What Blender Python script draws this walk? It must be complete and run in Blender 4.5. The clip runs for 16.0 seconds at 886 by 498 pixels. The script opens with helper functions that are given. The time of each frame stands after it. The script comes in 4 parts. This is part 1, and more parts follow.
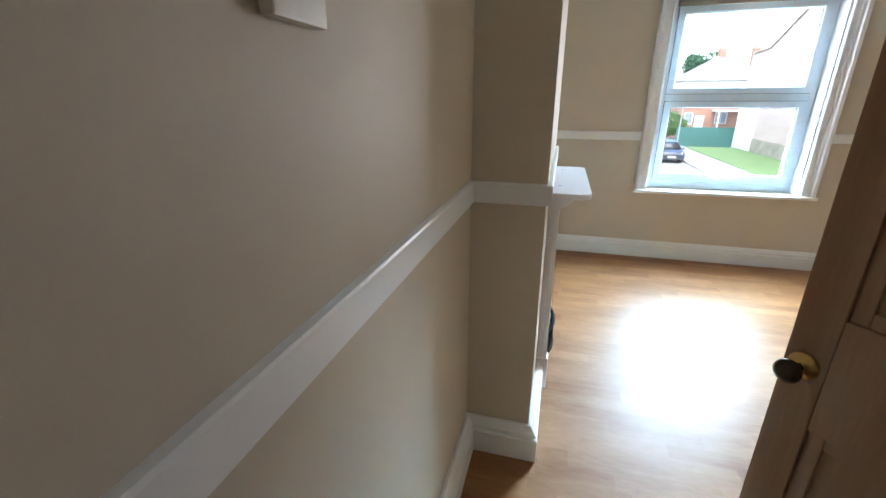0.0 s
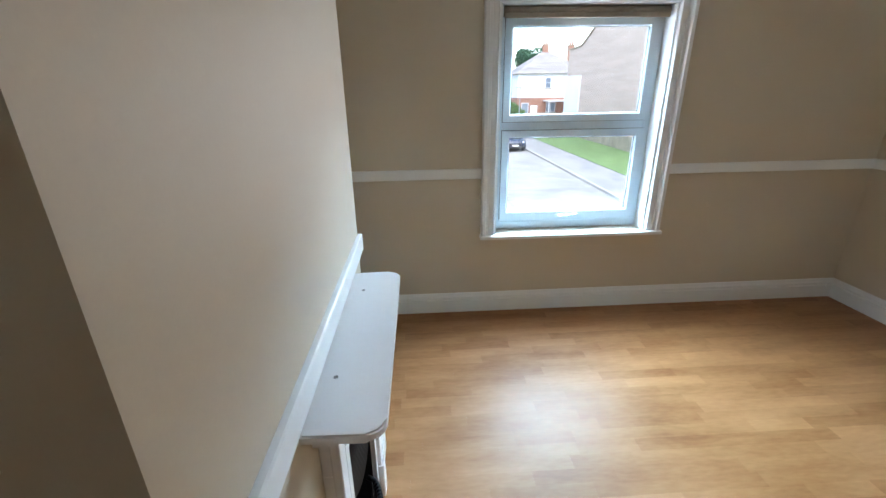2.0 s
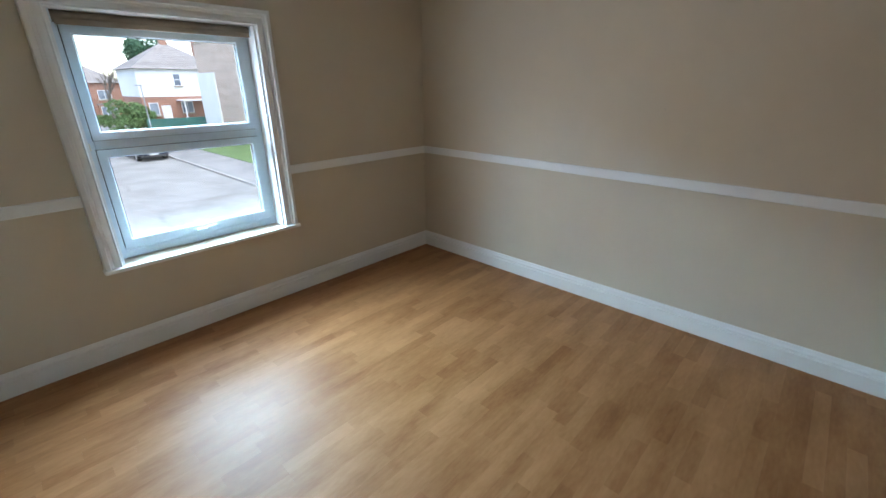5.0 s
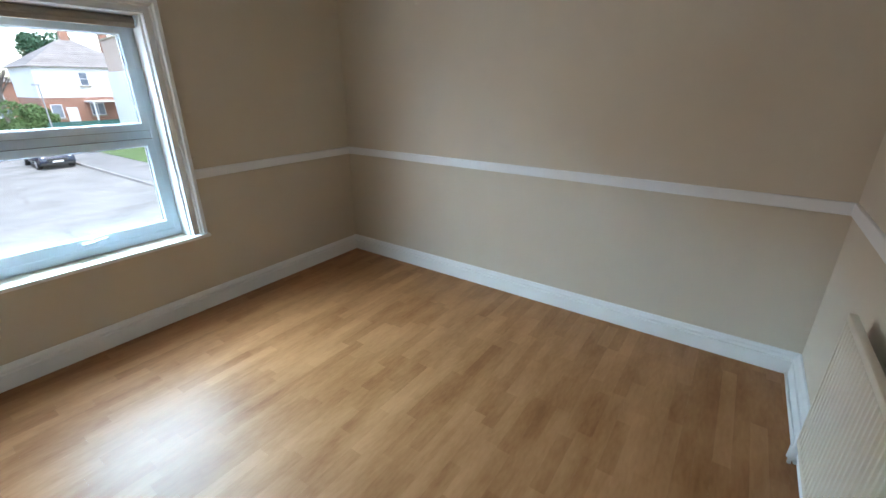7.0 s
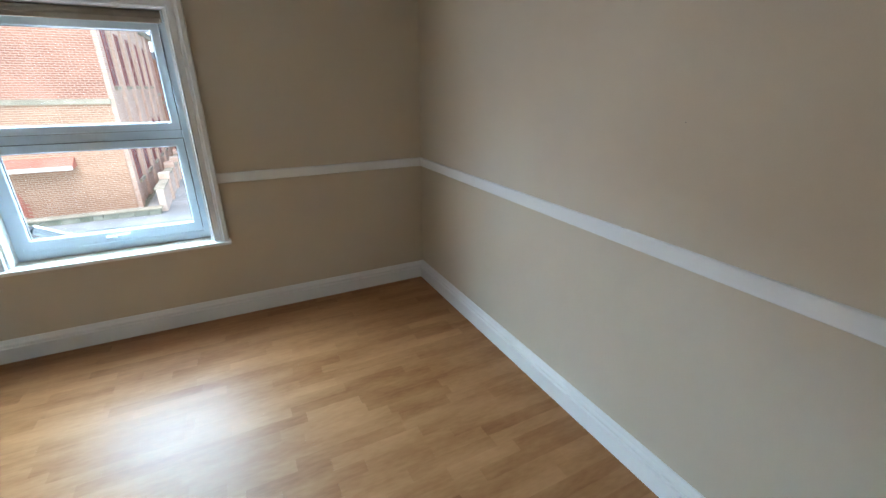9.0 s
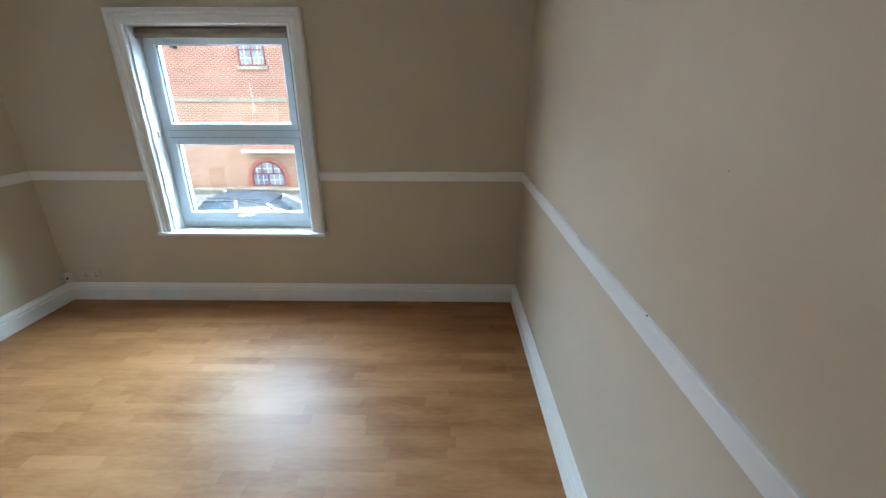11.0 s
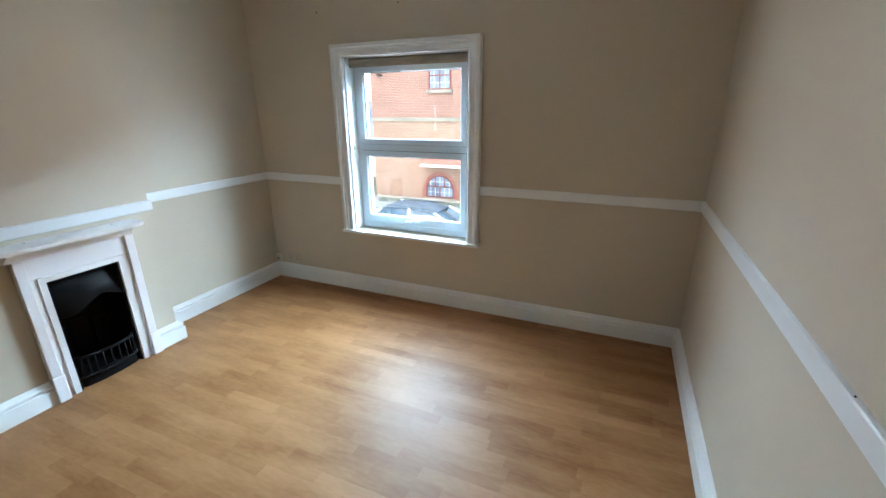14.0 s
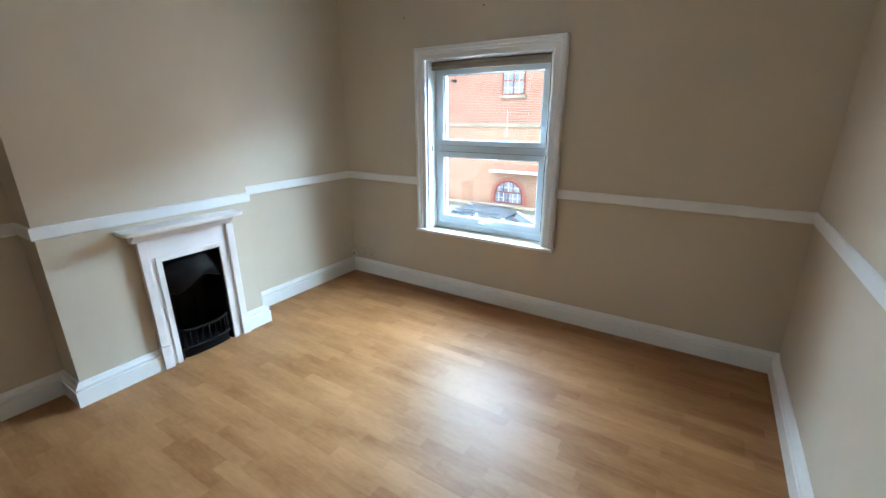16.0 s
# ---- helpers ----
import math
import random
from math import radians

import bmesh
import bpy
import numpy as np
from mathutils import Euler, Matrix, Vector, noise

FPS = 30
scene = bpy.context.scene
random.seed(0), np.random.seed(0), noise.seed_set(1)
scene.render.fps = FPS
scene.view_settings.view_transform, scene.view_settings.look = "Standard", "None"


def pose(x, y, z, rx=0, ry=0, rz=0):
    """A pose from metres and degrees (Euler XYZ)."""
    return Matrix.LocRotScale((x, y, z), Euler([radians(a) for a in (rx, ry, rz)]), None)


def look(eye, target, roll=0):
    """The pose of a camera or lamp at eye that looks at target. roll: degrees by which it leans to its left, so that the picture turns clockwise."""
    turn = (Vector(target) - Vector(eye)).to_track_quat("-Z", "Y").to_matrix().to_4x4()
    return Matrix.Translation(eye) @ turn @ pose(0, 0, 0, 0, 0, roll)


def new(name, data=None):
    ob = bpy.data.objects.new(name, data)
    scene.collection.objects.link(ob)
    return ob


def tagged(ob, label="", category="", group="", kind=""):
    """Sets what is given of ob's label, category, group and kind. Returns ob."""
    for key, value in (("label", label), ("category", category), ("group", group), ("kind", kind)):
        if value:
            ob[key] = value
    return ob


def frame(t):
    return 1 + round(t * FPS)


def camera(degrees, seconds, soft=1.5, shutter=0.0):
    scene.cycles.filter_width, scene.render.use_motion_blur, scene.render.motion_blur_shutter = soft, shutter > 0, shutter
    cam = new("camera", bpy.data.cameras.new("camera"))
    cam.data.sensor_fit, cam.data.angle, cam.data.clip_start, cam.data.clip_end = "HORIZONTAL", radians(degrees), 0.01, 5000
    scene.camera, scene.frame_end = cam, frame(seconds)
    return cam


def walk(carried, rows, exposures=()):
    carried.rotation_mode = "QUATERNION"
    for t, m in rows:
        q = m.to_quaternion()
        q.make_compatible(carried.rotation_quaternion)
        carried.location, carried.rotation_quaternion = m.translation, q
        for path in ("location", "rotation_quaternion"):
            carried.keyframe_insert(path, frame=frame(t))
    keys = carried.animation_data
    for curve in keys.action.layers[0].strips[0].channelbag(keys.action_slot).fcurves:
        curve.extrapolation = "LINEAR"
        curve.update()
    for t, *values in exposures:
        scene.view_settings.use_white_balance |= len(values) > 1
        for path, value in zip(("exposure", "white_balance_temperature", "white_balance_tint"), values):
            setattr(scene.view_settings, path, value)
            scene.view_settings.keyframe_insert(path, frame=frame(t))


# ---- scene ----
cam = camera(93.6, 16.0)
PATH = [
    (0, (0.134, 0.084, 1.192), (-0.372, 1.898, 0.520), -0.2),
    (0.5, (0.196, 0.441, 1.319), (-0.258, 2.272, 0.654), -0.5),
    (1, (0.167, 0.641, 1.386), (-0.19, 2.488, 0.709), -1.0),
    (1.5, (0.216, 0.886, 1.415), (0.057, 2.751, 0.71), -0.4),
    (2, (0.324, 1.034, 1.419), (0.423, 2.9, 0.707), -0.9),
    (2.5, (0.311, 1.12, 1.453), (0.724, 2.936, 0.724), -0.5),
    (3, (0.305, 1.115, 1.478), (1.019, 2.833, 0.742), -0.4),
    (3.5, (0.307, 1.096, 1.495), (1.268, 2.688, 0.759), -0.4),
    (4, (0.368, 0.984, 1.505), (1.51, 2.45, 0.766), -0.4),
    (4.2, (0.415, 0.9, 1.501), (1.618, 2.318, 0.763), 0.0),
    (4.5, (0.478, 0.776, 1.487), (1.739, 2.146, 0.757), -0.4),
    (5, (0.443, 0.71, 1.507), (1.801, 1.98, 0.771), -0.3),
    (5.2, (0.394, 0.702, 1.511), (1.793, 1.928, 0.775), -0.2),
    (7.3, (0.714, 0.658, 1.483), (2.236, 1.729, 0.75), -0.1),
    (7.5, (0.849, 0.658, 1.503), (2.333, 1.774, 0.76), -0.2),
    (8, (1.18, 0.687, 1.457), (2.533, 1.964, 0.724), -0.2),
    (8.5, (1.59, 0.686, 1.471), (2.697, 2.178, 0.73), -0.6),
    (9, (1.967, 0.656, 1.469), (2.806, 2.32, 0.74), -0.1),
    (11.5, (2.83, 0.778, 1.508), (2.637, 2.635, 0.791), -0.3),
    (12, (2.878, 0.776, 1.495), (2.54, 2.623, 0.806), -0.4),
    (12.5, (2.823, 0.755, 1.49), (2.388, 2.588, 0.817), -0.4),
    (13, (2.812, 0.779, 1.504), (2.253, 2.581, 0.839), -0.4),
    (13.5, (2.795, 0.769, 1.506), (2.136, 2.541, 0.853), -0.4),
    (14, (2.787, 0.77, 1.494), (2.037, 2.51, 0.854), -0.4),
    (14.5, (2.786, 0.77, 1.474), (1.957, 2.48, 0.851), -0.4),
    (15, (2.771, 0.772, 1.483), (1.873, 2.446, 0.857), -0.4),
    (15.5, (2.758, 0.768, 1.488), (1.794, 2.404, 0.859), -0.4),
    (16, (2.738, 0.731, 1.464), (1.714, 2.336, 0.85), -0.3),
]
walk(cam, [(t, look(eye, target, roll)) for t, eye, target, roll in PATH],
     exposures=[(0, 3.02), (0.5, 2.74), (1.0, 2.64), (2.0, 2.47), (3.0, 2.24), (5.0, 2.11), (7.5, 2.28), (9.0, 2.27), (11.5, 2.24), (13.5, 2.30), (16.0, 2.42)])

# ---- world and light ----
world = bpy.data.worlds.new("overcast_sky")
scene.world = world
world.use_nodes = True
wn = world.node_tree.nodes
sky = wn.new("ShaderNodeTexSky")
sky.sky_type, sky.sun_disc = "NISHITA", False
sky.sun_elevation, sky.sun_rotation = radians(65), radians(180)
sky.air_density, sky.dust_density, sky.ozone_density = 1.0, 1.2, 1.0
wn["Background"].inputs["Strength"].default_value = 0.15
world.node_tree.links.new(sky.outputs[0], wn["Background"].inputs[0])

sun = new("sun", bpy.data.lights.new("sun", "SUN"))
sun.data.energy, sun.data.angle, sun.data.color = 0.9, radians(100), (1.0, 0.95, 0.88)
sun.matrix_world = look((0, -14, 30), (0, 0, 0))

# added unseen area lamp: stands in for sky above roofs, lights room through window
sky_fill = new("sky_fill_lamp", bpy.data.lights.new("sky_fill_lamp", "AREA"))
sky_fill.data.shape = "RECTANGLE"
sky_fill.data.size, sky_fill.data.size_y = 40.0, 9.0
sky_fill.data.energy, sky_fill.data.color = 21500, (0.488, 0.775, 0.995)
sky_fill.matrix_world = look((4.5, 9.0, 7.0), (4.5, 3.6, 1.2))

# added lamp in the window's opening, standing in for light from the view
opening_fill = new("window_fill_lamp", bpy.data.lights.new("window_fill_lamp", "AREA"))
opening_fill.data.shape = "RECTANGLE"
opening_fill.data.size, opening_fill.data.size_y = 0.90, 1.20
opening_fill.data.energy, opening_fill.data.color = 7.4, (0.87, 0.88, 0.94)
opening_fill.matrix_world = look((1.286, 3.84, 1.20), (2.7, 0, 0.1))

# ---- materials ----


def surface(name, dark, light, scale=3.0, fine=60.0, rough=0.6, bump=0.1, metal=0.0, spread=0.15, spec=0.5, stretch=(1, 1, 1), each=0.0, coat=0.0, wave=0.0):
    """A paint, wood, stone or metal: broad and fine variation of colour, roughness and relief. each: how much single pieces differ."""
    m = bpy.data.materials.new(name)
    m.use_nodes = True
    n, l = m.node_tree.nodes, m.node_tree.links
    b = n["Principled BSDF"]
    geo, mp = n.new("ShaderNodeNewGeometry"), n.new("ShaderNodeMapping")
    mp.inputs["Scale"].default_value = stretch
    l.new(geo.outputs["Position"], mp.inputs["Vector"])
    big, small = n.new("ShaderNodeTexNoise"), n.new("ShaderNodeTexNoise")
    big.inputs["Scale"].default_value, small.inputs["Scale"].default_value = scale, fine
    big.inputs["Detail"].default_value = small.inputs["Detail"].default_value = 4
    l.new(mp.outputs[0], big.inputs["Vector"]), l.new(mp.outputs[0], small.inputs["Vector"])
    add = n.new("ShaderNodeMath")
    add.operation = "MULTIPLY_ADD"
    add.inputs[1].default_value = 0.35
    l.new(small.outputs["Fac"], add.inputs[0]), l.new(big.outputs["Fac"], add.inputs[2])
    fac = add.outputs[0]
    if each:
        info, both, frac, add2 = n.new("ShaderNodeObjectInfo"), n.new("ShaderNodeMath"), n.new("ShaderNodeMath"), n.new("ShaderNodeMath")
        l.new(info.outputs["Random"], both.inputs[0]), l.new(geo.outputs["Random Per Island"], both.inputs[1])
        frac.operation, add2.operation = "FRACT", "MULTIPLY_ADD"
        add2.inputs[1].default_value = each
        l.new(both.outputs[0], frac.inputs[0]), l.new(frac.outputs[0], add2.inputs[0]), l.new(fac, add2.inputs[2])
        fac = add2.outputs[0]
    ramp = n.new("ShaderNodeMapRange")
    ramp.inputs["From Min"].default_value = 0.675 + each / 2 - spread - each / 2
    ramp.inputs["From Max"].default_value = 0.675 + each / 2 + spread + each / 2
    l.new(fac, ramp.inputs["Value"])
    mix = n.new("ShaderNodeMix")
    mix.data_type = "RGBA"
    mix.inputs["A"].default_value, mix.inputs["B"].default_value = (*dark, 1), (*light, 1)
    l.new(ramp.outputs[0], mix.inputs["Factor"]), l.new(mix.outputs["Result"], b.inputs["Base Color"])
    b.inputs["Metallic"].default_value, b.inputs["Specular IOR Level"].default_value = metal, spec
    b.inputs["Coat Weight"].default_value = coat
    rr = n.new("ShaderNodeMapRange")
    rr.inputs["To Min"].default_value, rr.inputs["To Max"].default_value = max(rough - 0.06, 0.02), min(rough + 0.06, 1)
    l.new(big.outputs["Fac"], rr.inputs["Value"]), l.new(rr.outputs[0], b.inputs["Roughness"])
    if wave:
        wv, wb = n.new("ShaderNodeTexNoise"), n.new("ShaderNodeBump")
        wv.inputs["Scale"].default_value, wv.inputs["Detail"].default_value = 5.0, 2
        wb.inputs["Strength"].default_value, wb.inputs["Distance"].default_value = wave, 0.02
        l.new(geo.outputs["Position"], wv.inputs["Vector"]), l.new(wv.outputs["Fac"], wb.inputs["Height"])
    if bump:
        bp = n.new("ShaderNodeBump")
        if wave:
            l.new(wb.outputs[0], bp.inputs["Normal"])
        bp.inputs["Strength"].default_value, bp.inputs["Distance"].default_value = bump, 0.002
        l.new(small.outputs["Fac"], bp.inputs["Height"]), l.new(bp.outputs[0], b.inputs["Normal"])
    return m


def brickwork(name, c1, c2, mortar, width=0.225, height=0.075, joint=0.01, stretch=(1, 1, 1)):
    """Brick courses at true size on upright walls."""
    m = surface(name, c1, c2, 0.5, 8, 0.85, 0.2, stretch=stretch)
    n, l = m.node_tree.nodes, m.node_tree.links
    b, geo = n["Principled BSDF"], n["Geometry"]
    sep, com, ad = n.new("ShaderNodeSeparateXYZ"), n.new("ShaderNodeCombineXYZ"), n.new("ShaderNodeMath")
    l.new(geo.outputs["Position"], sep.inputs[0])
    l.new(sep.outputs[0], ad.inputs[0]), l.new(sep.outputs[1], ad.inputs[1])
    l.new(ad.outputs[0], com.inputs[0]), l.new(sep.outputs[2], com.inputs[1])
    br = n.new("ShaderNodeTexBrick")
    br.inputs["Scale"].default_value = 1.0
    br.inputs["Brick Width"].default_value, br.inputs["Row Height"].default_value = width, height
    br.inputs["Mortar Size"].default_value = joint
    br.inputs["Mortar"].default_value = (*mortar, 1)
    l.new(com.outputs[0], br.inputs["Vector"])
    old = b.inputs["Base Color"].links[0].from_socket
    dk = n.new("ShaderNodeMix")
    dk.data_type, dk.blend_type = "RGBA", "MULTIPLY"
    dk.inputs["Factor"].default_value, dk.inputs["B"].default_value = 1.0, (0.8, 0.74, 0.7, 1)
    l.new(old, dk.inputs["A"])
    l.new(old, br.inputs["Color1"]), l.new(dk.outputs["Result"], br.inputs["Color2"])
    l.new(br.outputs["Color"], b.inputs["Base Color"])
    return m


def laminate(name):
    """Beech-look laminate: each strip with its own tone, fine grain along x."""
    m = surface(name, (0.203, 0.082, 0.026), (0.402, 0.203, 0.089), 3.2, 30, 0.44, 0.0, spread=0.17, stretch=(0.6, 2.2, 1), each=0.26, spec=0.25)
    return m


wall_paint = surface("beige_emulsion", (0.532, 0.465, 0.374), (0.583, 0.515, 0.417), 1.6, 220, 0.6, 0.06, spread=0.30, wave=0.16)
white_gloss = surface("white_gloss_paint", (0.735, 0.75, 0.765), (0.79, 0.805, 0.82), 4, 90, 0.32, 0.12, spread=0.3)
ceiling_paint = surface("white_ceiling_paint", (0.80, 0.80, 0.78), (0.84, 0.84, 0.82), 2, 120, 0.8, 0.1, spread=0.3)
surround_paint = surface("off_white_satin_paint", (0.72, 0.69, 0.695), (0.78, 0.75, 0.755), 5, 90, 0.4, 0.12, spread=0.3)
white_matt = surface("white_matt_paint", (0.72, 0.735, 0.75), (0.77, 0.785, 0.80), 3, 120, 0.8, 0.08, spread=0.3, spec=0.2)
upvc = surface("white_upvc", (0.57, 0.67, 0.755), (0.62, 0.71, 0.79), 3, 150, 0.45, 0.03, spread=0.3)
gasket = surface("black_rubber_gasket", (0.02, 0.02, 0.022), (0.035, 0.035, 0.035), 20, 200, 0.6, 0.05)
cast_iron = surface("black_cast_iron", (0.003, 0.003, 0.004), (0.007, 0.007, 0.008), 12, 140, 0.55, 0.35, spec=0.13)
blind_cloth = surface("taupe_blind_fabric", (0.27, 0.23, 0.185), (0.33, 0.285, 0.23), 8, 300, 0.9, 0.3)
door_wood = surface("brown_stained_pine", (0.36, 0.205, 0.11), (0.50, 0.32, 0.20), 2.5, 30, 0.5, 0.3, spread=0.2, stretch=(6, 6, 0.5))
knob_wood = surface("dark_ebonised_wood", (0.025, 0.014, 0.01), (0.05, 0.028, 0.018), 20, 120, 0.25, 0.1)
brass = surface("worn_brass", (0.60, 0.40, 0.14), (0.75, 0.55, 0.22), 25, 120, 0.28, 0.2, metal=1.0)
chrome = surface("brushed_chrome", (0.6, 0.6, 0.6), (0.75, 0.75, 0.75), 25, 120, 0.25, 0.1, metal=1.0)
cream_metal = surface("cream_radiator_enamel", (0.58, 0.52, 0.42), (0.63, 0.57, 0.46), 3, 120, 0.4, 0.08)
switch_plastic = surface("ivory_plastic", (0.62, 0.58, 0.50), (0.68, 0.64, 0.56), 6, 150, 0.35, 0.03)
floor_strip = laminate("beech_laminate")
underlay = surface("brown_joint", (0.24, 0.12, 0.05), (0.30, 0.16, 0.07), 5, 60, 0.6, 0.1)
grey_filler = surface("grey_filler", (0.16, 0.15, 0.14), (0.28, 0.27, 0.26), 60, 300, 0.7, 0.1)
dark_hole = surface("dark_filler", (0.03, 0.025, 0.02), (0.05, 0.04, 0.03), 30, 200, 0.8, 0.1)

glass = bpy.data.materials.new("window_glass")
glass.use_nodes = True
gn, gl = glass.node_tree.nodes, glass.node_tree.links
gn.remove(gn["Principled BSDF"])
clear, shine, fres, both = gn.new("ShaderNodeBsdfTransparent"), gn.new("ShaderNodeBsdfGlossy"), gn.new("ShaderNodeFresnel"), gn.new("ShaderNodeMixShader")
shine.inputs["Roughness"].default_value, fres.inputs["IOR"].default_value = 0.02, 1.45
clear.inputs["Color"].default_value = (0.95, 0.97, 0.97, 1)
gl.new(fres.outputs[0], both.inputs[0]), gl.new(clear.outputs[0], both.inputs[1]), gl.new(shine.outputs[0], both.inputs[2])
gl.new(both.outputs[0], gn["Material Output"].inputs["Surface"])

# ---- building helpers ----


def box(bm, x0, x1, y0, y1, z0, z1, bevel=0.0):
    m = Matrix.Translation(((x0 + x1) / 2, (y0 + y1) / 2, (z0 + z1) / 2)) @ Matrix.Diagonal((x1 - x0, y1 - y0, z1 - z0, 1))
    made = bmesh.ops.create_cube(bm, size=1, matrix=m)["verts"]
    if bevel:
        edges = list({e for v in made for e in v.link_edges})
        bmesh.ops.bevel(bm, geom=edges, offset=bevel, segments=2, profile=0.6, affect="EDGES")
    return bm


def cyl(bm, p, q, r, r2=None, n=16, cap=True):
    p, q = Vector(p), Vector(q)
    d = q - p
    m = Matrix.Translation((p + q) / 2) @ d.to_track_quat("Z", "Y").to_matrix().to_4x4()
    return bmesh.ops.create_cone(bm, cap_ends=cap, segments=n, radius1=r, radius2=r if r2 is None else r2, depth=d.length, matrix=m)["verts"]


def ball(bm, c, r, sx=1, sy=1, sz=1, seg=16):
    m = Matrix.Translation(c) @ Matrix.Diagonal((sx, sy, sz, 1))
    return bmesh.ops.create_uvsphere(bm, u_segments=seg, v_segments=seg // 2 + 2, radius=r, matrix=m)["verts"]


def sweep(bm, path, profile, closed=False):
    """A moulding: profile (out, z) carried along the corners of path, mitred, standing out to the path's left."""
    pts = [Vector((x, y)) for x, y in path]
    rings = []
    for i, p in enumerate(pts):
        a = (p - pts[i - 1]).normalized() if (i or closed) else None
        b = (pts[(i + 1) % len(pts)] - p).normalized() if (i < len(pts) - 1 or closed) else None
        na = Vector((-a.y, a.x)) if a else None
        nb = Vector((-b.y, b.x)) if b else None
        if na is None or nb is None:
            off = nb if na is None else na
        else:
            off = (na + nb) / (1 + na.dot(nb))
        rings.append([bm.verts.new((p.x + off.x * o, p.y + off.y * o, z)) for o, z in profile])
    k = len(profile)
    for i in range(len(rings) - (0 if closed else 1)):
        r, s = rings[i], rings[(i + 1) % len(rings)]
        for j in range(k):
            bm.faces.new((r[j], s[j], s[(j + 1) % k], r[(j + 1) % k]))
    if not closed:
        bm.faces.new(rings[0][::-1]), bm.faces.new(rings[-1])
    return bm


def frame_sweep(bm, corners, profile):
    """A moulding round an upright opening in the x-z plane: corners (x, z), open at the ends; profile (across, y)."""
    pts = [Vector(c) for c in corners]
    rings = []
    for i, p in enumerate(pts):
        a = (p - pts[i - 1]).normalized() if i else (pts[1] - p).normalized()
        b = (pts[i + 1] - p).normalized() if i < len(pts) - 1 else a
        na, nb = Vector((-a.y, a.x)), Vector((-b.y, b.x))
        off = (na + nb) / (1 + na.dot(nb))
        rings.append([bm.verts.new((p.x + off.x * o, y, p.y + off.y * o)) for o, y in profile])
    k = len(profile)
    for r, s in zip(rings, rings[1:]):
        for j in range(k):
            bm.faces.new((r[j], s[j], s[(j + 1) % k], r[(j + 1) % k]))
    bm.faces.new(rings[0][::-1]), bm.faces.new(rings[-1])
    return bm


def prism(bm, outline, axis, a, b):
    """An outline of (u, v) pushed from a to b along x, y or z."""
    put = {"x": lambda u, v, w: (w, u, v), "y": lambda u, v, w: (u, w, v), "z": lambda u, v, w: (u, v, w)}[axis]
    r, s = [[bm.verts.new(put(u, v, w)) for u, v in outline] for w in (a, b)]
    for i in range(len(r)):
        j = (i + 1) % len(r)
        bm.faces.new((r[i], r[j], s[j], s[i]))
    bm.faces.new(r[::-1]), bm.faces.new(s)
    return bm


def mesh_ob(name, bm, material, smooth=False):
    bmesh.ops.recalc_face_normals(bm, faces=bm.faces[:])
    me = bpy.data.meshes.new(name)
    bm.to_mesh(me)
    bm.free()
    me.materials.append(material)
    if smooth:
        me.shade_smooth()
    return new(name, me)


def part(name, bm, material, parent, label="", smooth=False):
    ob = mesh_ob(name, bm, material, smooth)
    ob.parent = parent
    return tagged(ob, label)


def empty(name, label, category, at=(0, 0, 0), group="", kind=""):
    ob = new(name)
    ob.location = at
    ob.empty_display_size = 0.1
    return tagged(ob, label, category, group, kind)


def structure(name, bm, material, label, category="", smooth=False):
    return tagged(mesh_ob(name, bm, material, smooth), label, category or name.split("_")[0], "", "structure")


def B():
    return bmesh.new()


# ---- the room: walls ----
WL, WR, WN, WB, WD = -0.125, 3.250, 3.571, 0.158, -0.07   # left, right, window wall, back wall, door wall
BX, BY0, BY1 = 0.107, 1.280, 2.376                        # chimney breast
CEIL = 2.62
WX0, WX1, WZ0, WZ1 = 0.79, 1.782, 0.545, 1.862            # window opening
DX0, DX1, DZ = 0.09, 0.87, 2.03                          # doorway

bm = B()
for a in ((WL - 0.25, WX0, 0, CEIL), (WX1, WR + 0.25, 0, CEIL), (WX0, WX1, 0, WZ0), (WX0, WX1, WZ1, CEIL)):
    box(bm, a[0], a[1], WN, WN + 0.30, a[2] - (0.3 if a[2] == 0 else 0), a[3])
structure("wall_north", bm, wall_paint, "beige painted plaster wall round the window", "wall")
structure("wall_east", box(B(), WR, WR + 0.25, WB - 0.1, WN, -0.3, CEIL), wall_paint, "beige painted plaster wall with white dado rail", "wall")
WLN = -0.113   # near alcove, by the door
structure("wall_west", prism(B(), [(WL - 0.25, -1.5), (WLN, -1.5), (WLN, BY0 + 0.05), (WL, BY0 + 0.05), (WL, WN), (WL - 0.25, WN)], "z", -0.3, CEIL), wall_paint, "beige painted plaster wall in the alcoves", "wall")
bm = B()
box(bm, DX1 + 0.13, WR, WD - 0.1, WB, -0.3, CEIL)
structure("wall_south", bm, wall_paint, "beige painted plaster wall behind the radiator", "wall")
bm = B()
box(bm, WLN, DX0, WD - 0.1, WD, -0.3, CEIL)
box(bm, DX1, DX1 + 0.13, WD - 0.1, WD, -0.3, CEIL)
box(bm, DX0, DX1, WD - 0.1, WD, DZ, CEIL)
structure("wall_doorway", bm, wall_paint, "beige painted wall with the doorway to the landing", "wall")
bm = B()
box(bm, WL - 0.25, DX1 + 0.38, -1.75, -1.5, -0.3, CEIL)
box(bm, DX1 + 0.13, DX1 + 0.38, -1.5, WD - 0.1, -0.3, CEIL)
structure("wall_landing", bm, wall_paint, "beige painted landing wall", "wall")
structure("ceiling", box(B(), WL - 0.25, WR + 0.25, -1.75, WN + 0.3, CEIL, CEIL + 0.2), ceiling_paint, "plain white painted ceiling", "ceiling")

